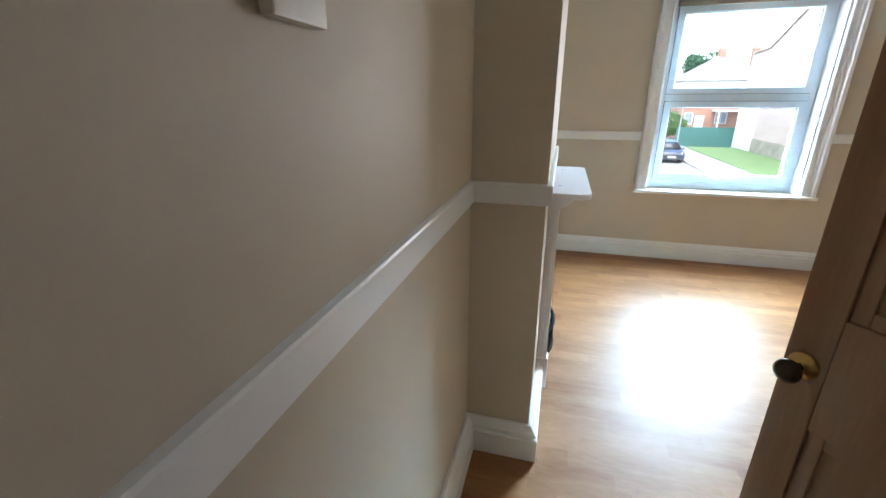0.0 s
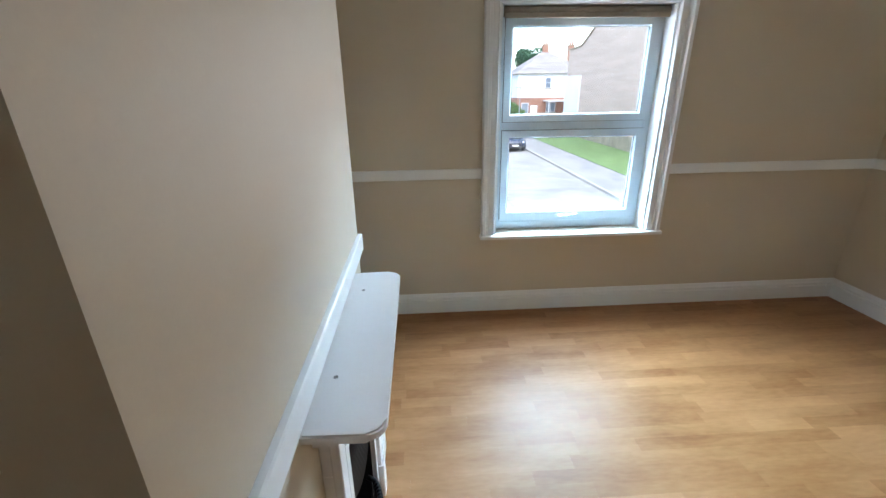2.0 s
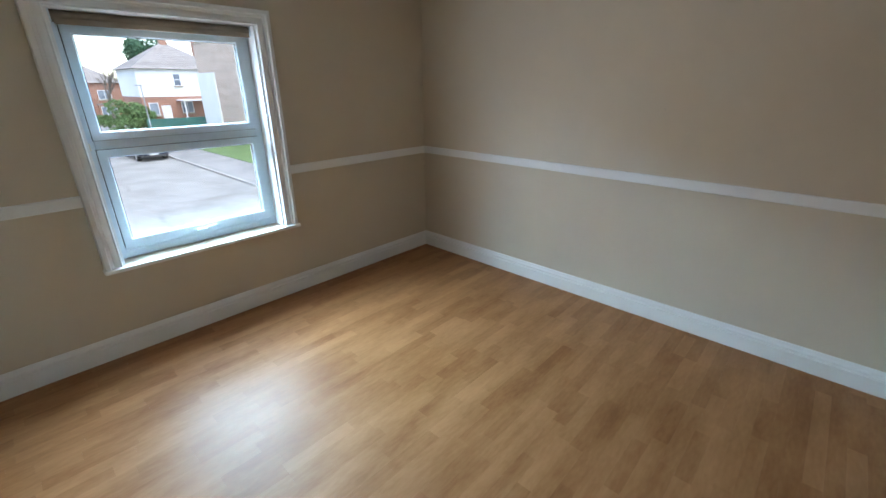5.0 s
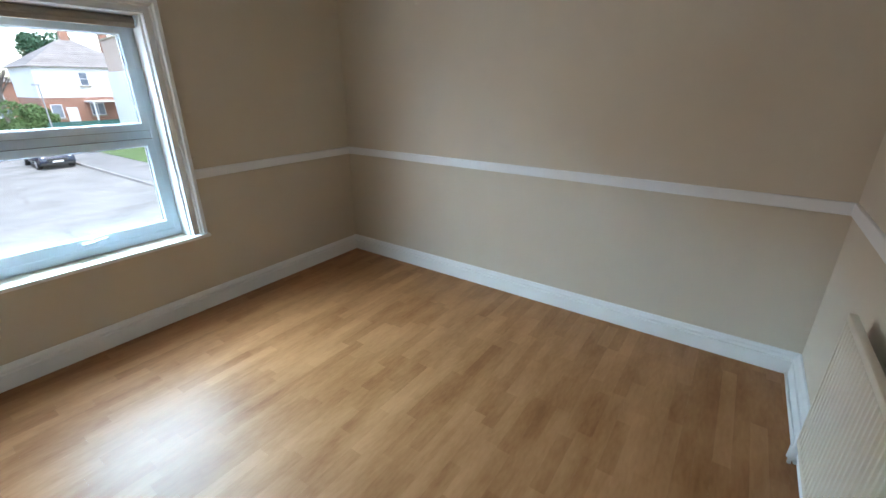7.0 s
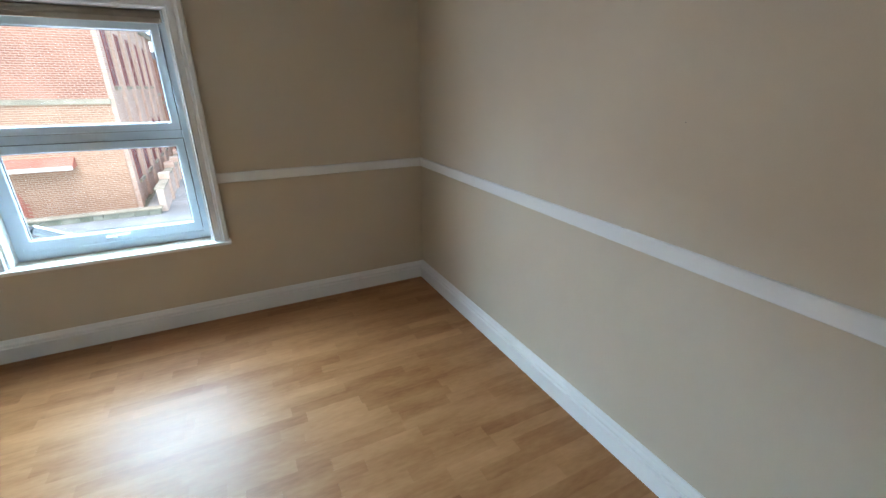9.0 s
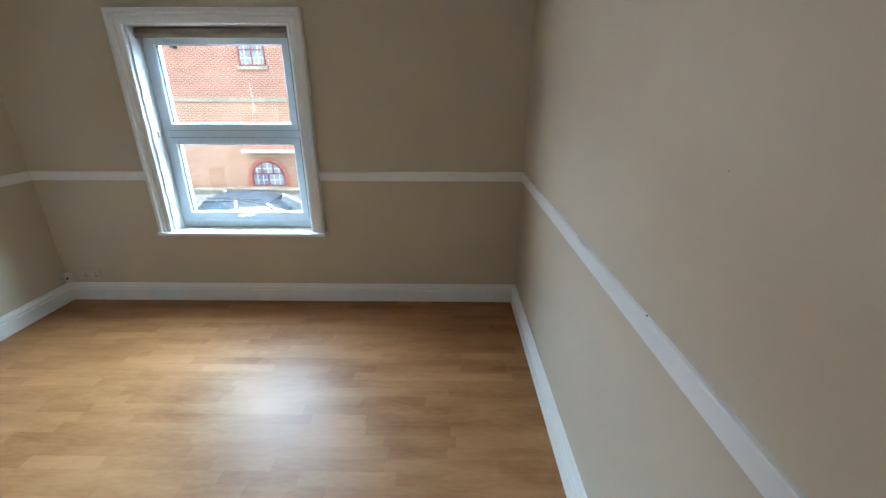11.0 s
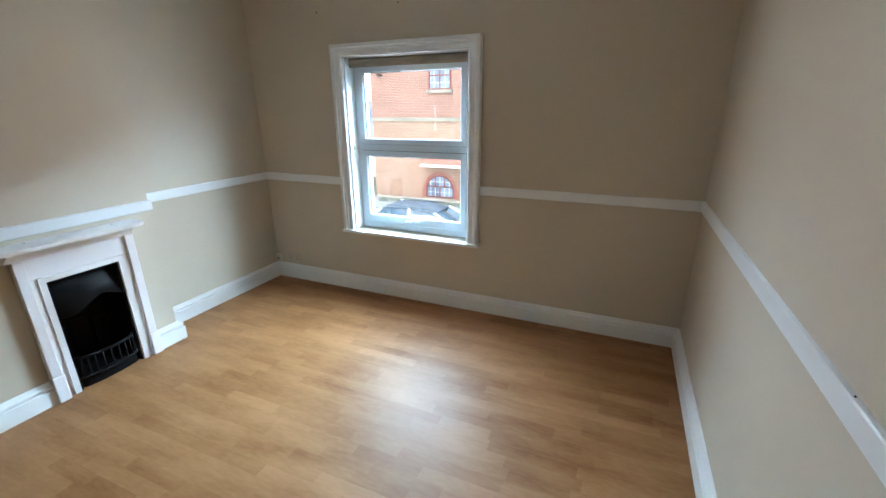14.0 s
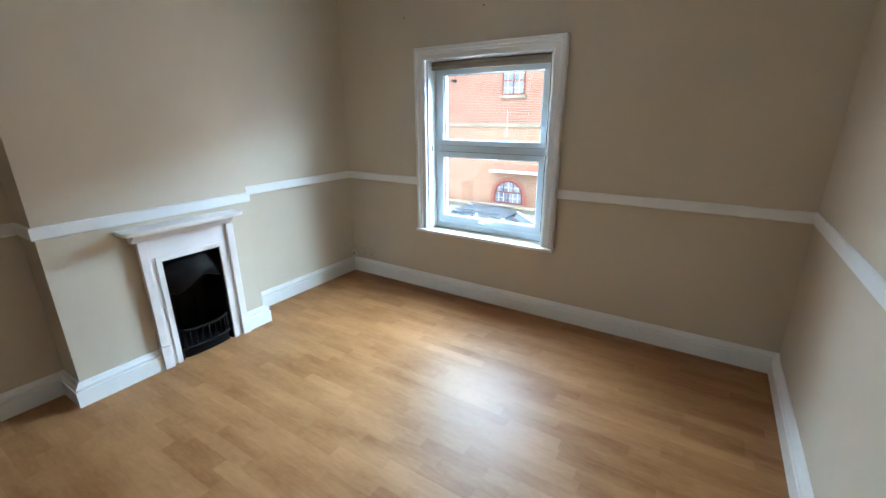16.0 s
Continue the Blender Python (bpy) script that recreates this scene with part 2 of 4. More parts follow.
# chimney breast with the fireplace hole
FY0, FY1, FZ = 1.772, 2.118, 0.662
bm = prism(B(), [(BY0, 0), (FY0, 0), (FY0, FZ), (FY1, FZ), (FY1, 0), (BY1, 0), (BY1, CEIL), (BY0, CEIL)], "x", WL, BX)
structure("chimney_breast", bm, wall_paint, "beige painted chimney breast above a small fireplace", "wall")

# skirting boards
SK = [(0, 0.0), (0.034, 0.0), (0.034, 0.087), (0.024, 0.090), (0.024, 0.097), (0.031, 0.101), (0.030, 0.109), (0.019, 0.116), (0.014, 0.124), (0.009, 0.130), (0, 0.130)]
bm = B()
sweep(bm, [(DX1 + 0.13, WD), (DX1 + 0.13, WB), (WR, WB), (WR, WN), (WL, WN), (WL, BY1), (BX, BY1), (BX, 2.222)], SK)
sweep(bm, [(BX, 1.668), (BX, BY0), (WLN, BY0), (WLN, WD)], SK)
structure("baseboard", bm, white_gloss, "white gloss moulded skirting board along the walls", "skirting")
DA = [(0, 0.907), (0.010, 0.908), (0.014, 0.912), (0.014, 0.965), (0.011, 0.969), (0, 0.970)]
bm = B()
sweep(bm, [(DX1 + 0.13, WD), (DX1 + 0.13, WB), (WR, WB), (WR, WN), (1.866, WN)], DA)
sweep(bm, [(0.704, WN), (WL, WN), (WL, BY1), (BX, BY1), (BX, BY0), (WLN, BY0), (WLN, WD)], DA)
structure("trim_dado_rail", bm, white_gloss, "white painted dado rail at waist height round the room", "dado rail")

# ---- window ----
win = empty("window_1", "white double-glazed window with two opening lights", "window", (1.28, WN, WZ0), kind="structure")
win_inv = Matrix.Translation((-1.28, -WN, -WZ0))


def wpart(name, bm, material, label="", parent=None, smooth=False):
    ob = part(name, bm, material, parent or win, label, smooth)
    ob.matrix_parent_inverse = win_inv if parent is None else Matrix()
    return ob


AR = [(0, WN - 0.012), (0, WN - 0.030), (0.006, WN - 0.034), (0.012, WN - 0.026), (0.040, WN - 0.026), (0.046, WN - 0.036), (0.056, WN - 0.040), (0.062, WN - 0.052), (0.082, WN - 0.052), (0.086, WN - 0.046), (0.086, WN + 0.004), (0, WN + 0.004)]
wpart("architrave", frame_sweep(B(), [(WX0 - 0.002, WZ0 + 0.001), (WX0 - 0.002, WZ1 - 0.008), (WX1 + 0.002, WZ1 - 0.008), (WX1 + 0.002, WZ0 + 0.001)], AR), white_gloss, "white moulded timber architrave")
wpart("window_sill", box(B(), 0.695, 1.882, WN - 0.062, WN + 0.115, WZ0 - 0.022, WZ0, 0.004), white_gloss, "white painted window board")
# plastered reveals, painted white
bm = B()
box(bm, WX0, WX0 + 0.012, WN - 0.008, WN + 0.115, WZ0, WZ1)
wpart("reveal", bm, white_matt, "white painted reveal")
wpart("reveal", box(B(), WX1 - 0.012, WX1, WN - 0.008, WN + 0.115, WZ0, WZ1), white_matt)
wpart("reveal", box(B(), WX0 + 0.012, WX1 - 0.012, WN - 0.008, WN + 0.115, WZ1 - 0.012, WZ1), white_matt)


def ring(bm, x0, x1, z0, z1, w, y0, y1, bev=0.006):
    """A rectangular frame of width w with a chamfered inner edge."""
    prof = [(0, y1), (0, y0), (w - bev, y0), (w, y0 + bev), (w, y1)]
    cs = [(x0, z0), (x1, z0), (x1, z1), (x0, z1)]
    rings = []
    for (x, z), (sx, sz) in zip(cs, ((1, 1), (-1, 1), (-1, -1), (1, -1))):
        rings.append([bm.verts.new((x + sx * o, y, z + sz * o)) for o, y in prof])
    for i in range(4):
        r, s = rings[i], rings[(i + 1) % 4]
        for j in range(len(prof)):
            k = (j + 1) % len(prof)
            bm.faces.new((r[j], s[j], s[k], r[k]))
    return bm


GX0, GX1 = 0.888, 1.682
GU0, GU1, GL0, GL1 = 1.277, 1.750, 0.663, 1.134
fy = WN + 0.10
bm = ring(B(), WX0, WX1, WZ0, WZ1, 0.052, fy, fy + 0.055)
wpart("window_frame", bm, upvc, "white plastic outer frame")
wpart("transom", box(B(), WX0 + 0.052, WX1 - 0.052, fy, fy + 0.055, 1.172, 1.240, 0.004), upvc)
wpart("cill_rail", box(B(), WX0 + 0.050, WX1 - 0.050, fy + 0.001, fy + 0.053, WZ0 + 0.05, 0.630), upvc)
wpart("head_rail", box(B(), WX0 + 0.050, WX1 - 0.050, fy + 0.001, fy + 0.053, 1.785, WZ1 - 0.05), upvc)
for nm, z0, z1 in (("upper", GU0, GU1), ("lower", GL0, GL1)):
    sash = wpart("sash", ring(B(), GX0 - 0.048, GX1 + 0.048, z0 - 0.046, z1 + 0.046, 0.045, fy - 0.014, fy + 0.020), upvc, "white plastic opening sash")
    wpart("gasket", ring(B(), GX0 - 0.004, GX1 + 0.004, z0 - 0.004, z1 + 0.004, 0.005, fy - 0.002, fy + 0.016, 0.001), gasket, "black rubber glazing seal", sash)
    wpart("gasket", ring(B(), GX0 - 0.0505, GX1 + 0.0505, z0 - 0.0485, z1 + 0.0485, 0.004, fy - 0.003, fy + 0.002, 0.0005), gasket, "black rubber sash seal", sash)
    pane = wpart("pane", box(B(), GX0 - 0.002, GX1 + 0.002, fy + 0.008, fy + 0.012, z0 - 0.002, z1 + 0.002), glass, "clear double-glazed pane", sash)
    pane.visible_shadow = False
    if nm == "lower":
        bm = box(B(), 1.215, 1.262, fy - 0.022, fy - 0.013, 0.621, 0.643, 0.003)
        plate = wpart("handle", bm, upvc, "white espagnolette window handle", sash)
        bm = B()
        cyl(bm, (1.238, fy - 0.02, 0.632), (1.238, fy - 0.046, 0.632), 0.008)
        for a, b, r in (((1.232, fy - 0.044, 0.632), (1.285, fy - 0.048, 0.636), 0.008), ((1.285, fy - 0.048, 0.636), (1.345, fy - 0.046, 0.646), 0.0075)):
            cyl(bm, a, b, r, r * 0.9)
        ball(bm, (1.345, fy - 0.046, 0.646), 0.0075)
        wpart("lever", bm, upvc, "", plate, True)

# roller blind, wound up
blind = empty("roller_blind", "taupe fabric roller blind wound up under the window head", "blind", (1.28, WN + 0.05, 1.83))
inv = Matrix.Translation((-1.28, -(WN + 0.05), -1.83))
bm = B()
cyl(bm, (0.815, WN + 0.05, 1.822), (1.757, WN + 0.05, 1.822), 0.027, n=24)
part("roll", bm, blind_cloth, blind, "taupe cloth roll", True).matrix_parent_inverse = inv
part("bottom_bar", box(B(), 0.82, 1.752, WN + 0.016, WN + 0.026, 1.785, 1.81, 0.003), blind_cloth, blind).matrix_parent_inverse = inv
for x in (0.805, 1.757):
    part("bracket", box(B(), x, x + 0.008, WN + 0.02, WN + 0.08, 1.795, 1.85, 0.002), upvc, blind, "white plastic bracket").matrix_parent_inverse = inv

# ---- fireplace ----
fire = empty("fireplace", "white painted fire surround with black cast-iron grate", "fireplace", (BX, 1.945, 0))
finv = Matrix.Translation((-BX, -1.945, 0))


def fpart(name, bm, material, label="", smooth=False, parent=None):
    ob = part(name, bm, material, parent or fire, label, smooth)
    if parent is None:
        ob.matrix_parent_inverse = finv
    return ob


SY0, SY1 = 1.668, 2.222
RC = 0.035
shelf = [(BX, 1.583), (0.252 - RC, 1.583)] + [(0.252 - RC + RC * math.sin(a), 1.583 + RC - RC * math.cos(a)) for a in [math.pi / 2 * k / 6 for k in range(1, 7)]]
shelf += [(0.252 - RC + RC * math.cos(a), 2.256 - RC + RC * math.sin(a)) for a in [math.pi / 2 * k / 6 for k in range(7)]] + [(BX, 2.256)]
bm = prism(B(), shelf, "z", 0.862, 0.882)
bmesh.ops.bevel(bm, geom=[e for e in bm.edges if abs(e.verts[0].co.z - e.verts[1].co.z) < 1e-6], offset=0.004, segments=2, affect="EDGES")
ms = fpart("mantel_shelf", bm, surround_paint, "white painted mantel shelf with rounded corners")
for x, y in ((0.141, 1.738), (0.150, 2.129)):
    bm = B()
    cyl(bm, (x, y, 0.8815), (x, y, 0.8826), 0.005, n=10)
    part("nail_hole", bm, grey_filler, ms, "small grey filled nail hole")
bm = B()
prism(bm, [(BX, 0.80), (BX + 0.035, 0.80), (BX + 0.045, 0.815), (BX + 0.060, 0.822), (BX + 0.085, 0.842), (BX + 0.095, 0.862), (BX, 0.862)], "y", 1.64, 2.212)
fpart("cornice", bm, surround_paint, "white moulding under the shelf")
fpart("header", box(B(), BX, BX + 0.026, SY0, SY1, FZ + 0.03, 0.80, 0.003), surround_paint)
for y0, y1 in ((SY0, FY0 - 0.03), (FY1 + 0.03, SY1)):
    fpart("pilaster", box(B(), BX, BX + 0.026, y0, y1, 0.0, FZ + 0.03, 0.003), surround_paint, "white painted upright")
    o0, o1 = (SY0 - 0.002, SY0 + 0.044) if y0 == SY0 else (SY1 - 0.044, SY1 + 0.002)
    fpart("pilaster_moulding", box(B(), BX + 0.02, BX + 0.042, o0, o1, 0.14, 0.80, 0.004), surround_paint)
    fpart("plinth", box(B(), BX, BX + 0.050, o0 - 0.004, o1 + 0.006, 0.0, 0.15, 0.005), surround_paint, "white painted plinth block")
# raised bead round the opening
bm = B()
prism(bm, [(FY0 - 0.03, 0), (FY0, 0), (FY0, FZ), (FY1, FZ), (FY1, 0), (FY1 + 0.03, 0), (FY1 + 0.03, FZ + 0.03), (FY0 - 0.03, FZ + 0.03)], "x", BX, BX + 0.034)
fpart("opening_bead", bm, surround_paint, "white bead round the opening")
# iron insert
bm = B()
box(bm, WL + 0.02, WL + 0.03, FY0, FY1, 0.0, FZ)
box(bm, WL + 0.03, BX + 0.02, FY0, FY0 + 0.012, 0, FZ)
box(bm, WL + 0.03, BX + 0.02, FY1 - 0.012, FY1, 0, FZ)
box(bm, WL + 0.03, BX + 0.02, FY0 + 0.012, FY1 - 0.012, FZ - 0.012, FZ)
fpart("fireback", bm, cast_iron, "sooty black cast-iron fireback")
# hood with a wavy lower edge, leaning forward
bm = B()
N = 28
for i in range(N + 1):
    u = i / N
    y = FY0 + 0.012 + (FY1 - FY0 - 0.024) * u
    zl = 0.465 + 0.030 * math.cos((u - 0.62) * 2.2 * math.pi) + 0.03 * u
    bulge = 0.022 * math.sin(math.pi * u)
    for x, z in ((BX - 0.03 + bulge, FZ - 0.012), (BX - 0.012 + bulge * 1.6, 0.56), (BX + 0.012 + bulge * 1.6, zl), (BX + 0.004 + bulge * 1.6, zl - 0.004), (BX - 0.03 + bulge, 0.555), (BX - 0.045 + bulge, FZ - 0.012)):
        bm.verts.new((x, y, z))
bm.verts.ensure_lookup_table()
for i in range(N):
    for j in range(6):
        a, b = i * 6 + j, i * 6 + (j + 1) % 6
        bm.faces.new((bm.verts[a], bm.verts[b], bm.verts[b + 6], bm.verts[a + 6]))
bm.faces.new([bm.verts[j] for j in range(6)]), bm.faces.new([bm.verts[N * 6 + j] for j in range(6)])
fpart("hood", bm, cast_iron, "black cast-iron hood with a wavy edge", True)
# bowed grate: rails and bars
CYF = (FY0 + FY1) / 2


def bow(u):
    """Plan of the bowed basket front, u from -1 to 1."""
    return BX + 0.005 + 0.056 * (1 - u * u) ** 0.5 if abs(u) < 1 else BX + 0.005, CYF + u * 0.150


grate = fpart("grate", box(B(), WL + 0.035, BX + 0.02, CYF - 0.15, CYF + 0.15, 0.058, 0.072, 0.003), cast_iron, "black cast-iron fire basket")
for z, h in ((0.192, 0.018), (0.075, 0.022)):
    bm = B()
    for i in range(24):
        (x0, y0), (x1, y1) = bow(-1 + i / 12), bow(-1 + (i + 1) / 12)
        cyl(bm, (x0, y0, z), (x1, y1, z), h / 2, n=8)
    fpart("rail", bm, cast_iron, "", True, grate).matrix_parent_inverse = Matrix()
for i in range(11):
    u = math.sin((-1 + (i + 0.5) * 2 / 11) * math.pi / 2 * 0.97)
    x, y = bow(u)
    fpart("bar", cyl(bm := B(), (x, y, 0.075), (x, y, 0.192), 0.0045, n=8) and bm, cast_iron, "", True, grate)
bm = B()
prism(bm, [(BX + 0.002 + (bow(-1 + i / 8)[0] - BX) * 0.45, bow(-1 + i / 8)[1]) for i in range(17)], "z", 0.0, 0.045)
fpart("ash_pan", bm, cast_iron, "black ash-pan cover below the bars", False, grate)
bm = B()
for dy, z in ((-0.11, 0.30), (0.0, 0.34), (0.11, 0.30)):
    box(bm, WL + 0.028, WL + 0.042, CYF + dy - 0.045, CYF + dy + 0.045, 0.08, z, 0.006)
fpart("firebrick", bm, cast_iron, "", False)

# ---- door, standing half open ----
HX, HY = 0.853, -0.03
EX, EY = 0.402, 0.585
LEAF = math.hypot(EX - HX, EY - HY)
ang = math.degrees(math.atan2(EY - HY, EX - HX))
door = empty("door_1", "brown stained four-panel wooden door standing half open", "door", kind="structure")
door.matrix_world = pose(HX, HY, 0, 0, 0, ang)     # local x from hinge to free edge, local +y faces the landing side
T = 0.035
STILE, RAILS = 0.042, ((0.0, 0.20), (0.842, 0.979), (1.90, 1.985))
for x0, x1 in ((0, STILE), (LEAF - STILE, LEAF)):
    part("stile", box(B(), x0, x1, -T, 0, 0.008, 1.985, 0.002), door_wood, door)
for z0, z1 in RAILS:
    part("rail", box(B(), STILE, LEAF - STILE, -T + 0.0005, -0.0005, max(z0, 0.008), z1, 0.001), door_wood, door)
mid = LEAF / 2
for z0, z1 in ((0.20, 0.842), (0.979, 1.90)):
    part("muntin", box(B(), mid - 0.05, mid + 0.05, -T + 0.0005, -0.0005, z0, z1, 0.001), door_wood, door)
    for x0, x1 in ((STILE, mid - 0.05), (mid + 0.05, LEAF - STILE)):
        pan = part("panel", box(B(), x0, x1, -T + 0.012, -0.012, z0, z1), door_wood, door, "recessed door panel")
        for s, ys in ((1, -0.012), (-1, -T + 0.012)):
            bm = B()
            w = 0.016
            for q in ((x0, x0 + w, z0, z1), (x1 - w, x1, z0, z1), (x0 + w, x1 - w, z0, z0 + w), (x0 + w, x1 - w, z1 - w, z1)):
                box(bm, q[0], q[1], min(ys, ys + s * 0.007), max(ys, ys + s * 0.007), q[2], q[3], 0.002)
            part("moulding", bm, door_wood, pan)
KZ = 0.914


def turned(outline, x, y0, s, z, n=28):
    """A turned piece: outline (out from the face, radius) about an axis square to the door."""
    bm = B()
    rings = [[bm.verts.new((x + q * math.cos(2 * math.pi * k / n), y0 + s * o, z + q * math.sin(2 * math.pi * k / n))) for k in range(n)] for o, q in outline]
    for a, b in zip(rings, rings[1:]):
        for k in range(n):
            bm.faces.new((a[k], a[(k + 1) % n], b[(k + 1) % n], b[k]))
    bm.faces.new(rings[0]), bm.faces.new(rings[-1][::-1])
    return bm


for s, y0 in ((1, 0.0), (-1, -T)):
    kx = LEAF - 0.021
    rose = part("rose", turned([(0, 0.0155), (0.002, 0.0155), (0.004, 0.014), (0.005, 0.010), (0.008, 0.007), (0.010, 0.006)], kx, y0, s, KZ), brass, door, "round worn brass rose", True)
    part("knob", turned([(0.008, 0.0055), (0.013, 0.0045), (0.017, 0.0055), (0.020, 0.009), (0.024, 0.0125), (0.028, 0.0138), (0.032, 0.0128), (0.036, 0.009), (0.038, 0.004)], kx, y0, s, KZ), knob_wood, rose, "dark turned wooden knob", True)
part("lock_case", box(B(), LEAF - 0.0005, LEAF + 0.0015, -T + 0.009, -0.009, KZ - 0.06, KZ + 0.04), brass, door, "worn brass lock forend")

# door lining and architrave
bm = B()
box(bm, DX0 - 0.012, DX0, WD - 0.1, WD, 0, DZ)
box(bm, DX1, DX1 + 0.012, WD - 0.1, WD, 0, DZ)
box(bm, DX0 - 0.012, DX1 + 0.012, WD - 0.1, WD, DZ, DZ + 0.012)
structure("trim_door_lining", bm, white_gloss, "white painted door lining", "door frame")

# ---- radiator on the back wall ----
rad = empty("radiator", "cream ribbed panel radiator on the back wall", "radiator", (1.9, WB + 0.05, 0.15))
rinv = Matrix.Translation((-1.9, -(WB + 0.05), -0.15))
RX0, RX1, RZ0, RZ1, RY = 1.25, 2.45, 0.15, 0.745, WB + 0.048
bm = B()
n = int((RX1 - RX0) / 0.0333)
prof = []
for i in range(n):
    x = RX0 + (RX1 - RX0) * i / n
    w = (RX1 - RX0) / n
    prof += [(x, RY + 0.018), (x + 0.35 * w, RY + 0.018), (x + 0.5 * w, RY + 0.026), (x + 0.85 * w, RY + 0.026)]
prof += [(RX1, RY + 0.018), (RX1, RY), (RX0, RY)]
prism(bm, prof, "z", RZ0 + 0.03, RZ1 - 0.03)
part("panel", bm, cream_metal, rad, "ribbed cream steel panel").matrix_parent_inverse = rinv
for z in (RZ0, RZ1 - 0.03):
    part("header", box(B(), RX0, RX1, RY, RY + 0.026, z, z + 0.03, 0.006), cream_metal, rad).matrix_parent_inverse = rinv
for x in (RX0 + 0.2, RX1 - 0.2):
    part("bracket", box(B(), x, x + 0.03, WB, RY, 0.3, 0.6), cream_metal, rad).matrix_parent_inverse = rinv
bm = B()
cyl(bm, (RX1, RY + 0.012, RZ0 + 0.025), (RX1 + 0.05, RY + 0.012, RZ0 + 0.025), 0.009)
cyl(bm, (RX1 + 0.05, RY + 0.012, 0.0), (RX1 + 0.05, RY + 0.012, RZ0 + 0.03), 0.0075)
part("pipe", bm, white_gloss, rad, "white painted pipe", True).matrix_parent_inverse = rinv
bm = B()
cyl(bm, (RX1 + 0.05, WB + 0.0415, 0.0075), (WR - 0.036, WB + 0.0415, 0.0075), 0.0075)
part("pipe", bm, white_gloss, rad, "white painted pipe along the skirting", True).matrix_parent_inverse = rinv
bm = B()
cyl(bm, (RX1 + 0.05, RY + 0.012, 0.03), (RX1 + 0.05, RY + 0.012, 0.085), 0.016)
part("valve", bm, white_gloss, rad, "white lockshield valve", True).matrix_parent_inverse = rinv

# ---- switch, sockets, screws ----
sw = empty("light_switch", "square ivory plastic light switch on the wall", "light switch", (WLN, 0.456, 1.301))
part("back_box", box(B(), 0, 0.014, -0.043, 0.043, -0.043, 0.043, 0.003), switch_plastic, sw)
part("rocker", box(B(), 0.012, 0.019, -0.012, 0.012, -0.02, 0.02, 0.002), switch_plastic, sw, "ivory rocker")
so = empty("wall_socket", "double ivory socket painted over on the wall", "socket", (0.078, WN, 0.205))
part("plate", box(B(), -0.072, 0.072, -0.014, 0, -0.043, 0.043, 0.004), wall_paint, so, "beige painted socket plate")
for x in (-0.036, 0.036):
    part("socket_switch", box(B(), x - 0.006, x + 0.006, -0.018, -0.012, 0.012, 0.028, 0.001), wall_paint, so)
    for dx, dz in ((0, 0.003), (-0.010, -0.018), (0.010, -0.018)):
        part("pin_hole", box(B(), x + dx - 0.003, x + dx + 0.003, -0.0146, -0.012, dz - 0.004, dz + 0.004), dark_hole, so)
tv = empty("aerial_socket", "small ivory aerial outlet beside the corner", "socket", (-0.088, WN, 0.175))
part("plate", box(B(), -0.026, 0.026, -0.035, 0, -0.034, 0.034, 0.004), switch_plastic, tv)
part("outlet", cyl(bm := B(), (0, -0.040, 0), (0, -0.033, 0), 0.008, n=12) and bm, dark_hole, tv, "dark outlet hole")
for x, z in ((1.265, 2.17), (0.585, 2.165)):
    s = mesh_ob("screw", ball(bm := B(), (0, 0, 0), 0.006, 1, 0.7, 1, 8) and bm, dark_hole, True)
    s.location = (x, WN - 0.002, z)
    tagged(s, "small dark steel screw in the plaster", "screw", "screws over the window")

plug = mesh_ob("wall_plug", cyl(bm := B(), (0, 0, 0), (-0.001, 0, 0), 0.0016, n=10) and bm, grey_filler)
plug.location = (WR, 1.52, 1.363)
tagged(plug, "tiny grey filled screw hole in the beige wall", "wall plug")
nick = mesh_ob("nail", ball(bm := B(), (0, 0, 0), 0.0025, 1, 1, 0.8, 8) and bm, dark_hole, True)
nick.location = (WR - 0.007, 1.68, 0.972)
tagged(nick, "dark nail head on the dado rail", "nail")
cleat = mesh_ob("blind_cleat", box(B(), 0, 0.012, -0.012, 0.012, -0.02, 0.02, 0.004), switch_plastic)
cleat.location = (WX0 + 0.012, WN + 0.045, 1.205)
tagged(cleat, "small ivory plastic blind cord cleat on the reveal", "cleat")

# ---- floor: laminate strips ----
structure("floor_base", box(B(), WL, WR, WD - 0.1, WN, -0.2, -0.0045), underlay, "brown floor below the laminate strips", "floor")
floor = empty("floor", "beech-look three-strip laminate floor", "floor", kind="structure")
unit = bpy.data.meshes.new("strip")
bm = box(B(), 0, 1, 0, 1, -0.004, 0)
bmesh.ops.recalc_face_normals(bm, faces=bm.faces[:])
bm.to_mesh(unit)
bm.free()
unit.materials.append(floor_strip)
rng = random.Random(7)
W, GAP = 0.0652, 0.00012
rows = []
y = WD - 0.1
while y < WN - 0.001:
    y1 = min(y + W, WN)
    x = WL - rng.uniform(0, 0.4)
    while x < WR:
        x1 = x + rng.choice((0.26, 0.33, 0.40, 0.48))
        rows.append((max(x, WL), min(x1, WR), y, y1))
        x = x1
    y = y1
rest = B()
for x0, x1, y0, y1 in rows:
    if x1 - x0 < 0.01:
        continue
    if 0.70 < y0 < 2.70:
        ob = new("strip", unit)
        ob.location, ob.scale = (x0, y0, 0), (x1 - x0 - GAP, y1 - y0 - GAP, 1)
        ob.parent = floor
    else:
        box(rest, x0, x1 - GAP, y0, y1 - GAP, -0.004, 0)
tagged(part("strips", rest, floor_strip, floor), kind="stuff")
structure("floor_landing", box(B(), WL, DX1 + 0.13, -1.5, WD - 0.1, -0.2, 0), underlay, "dark brown landing floor", "floor")

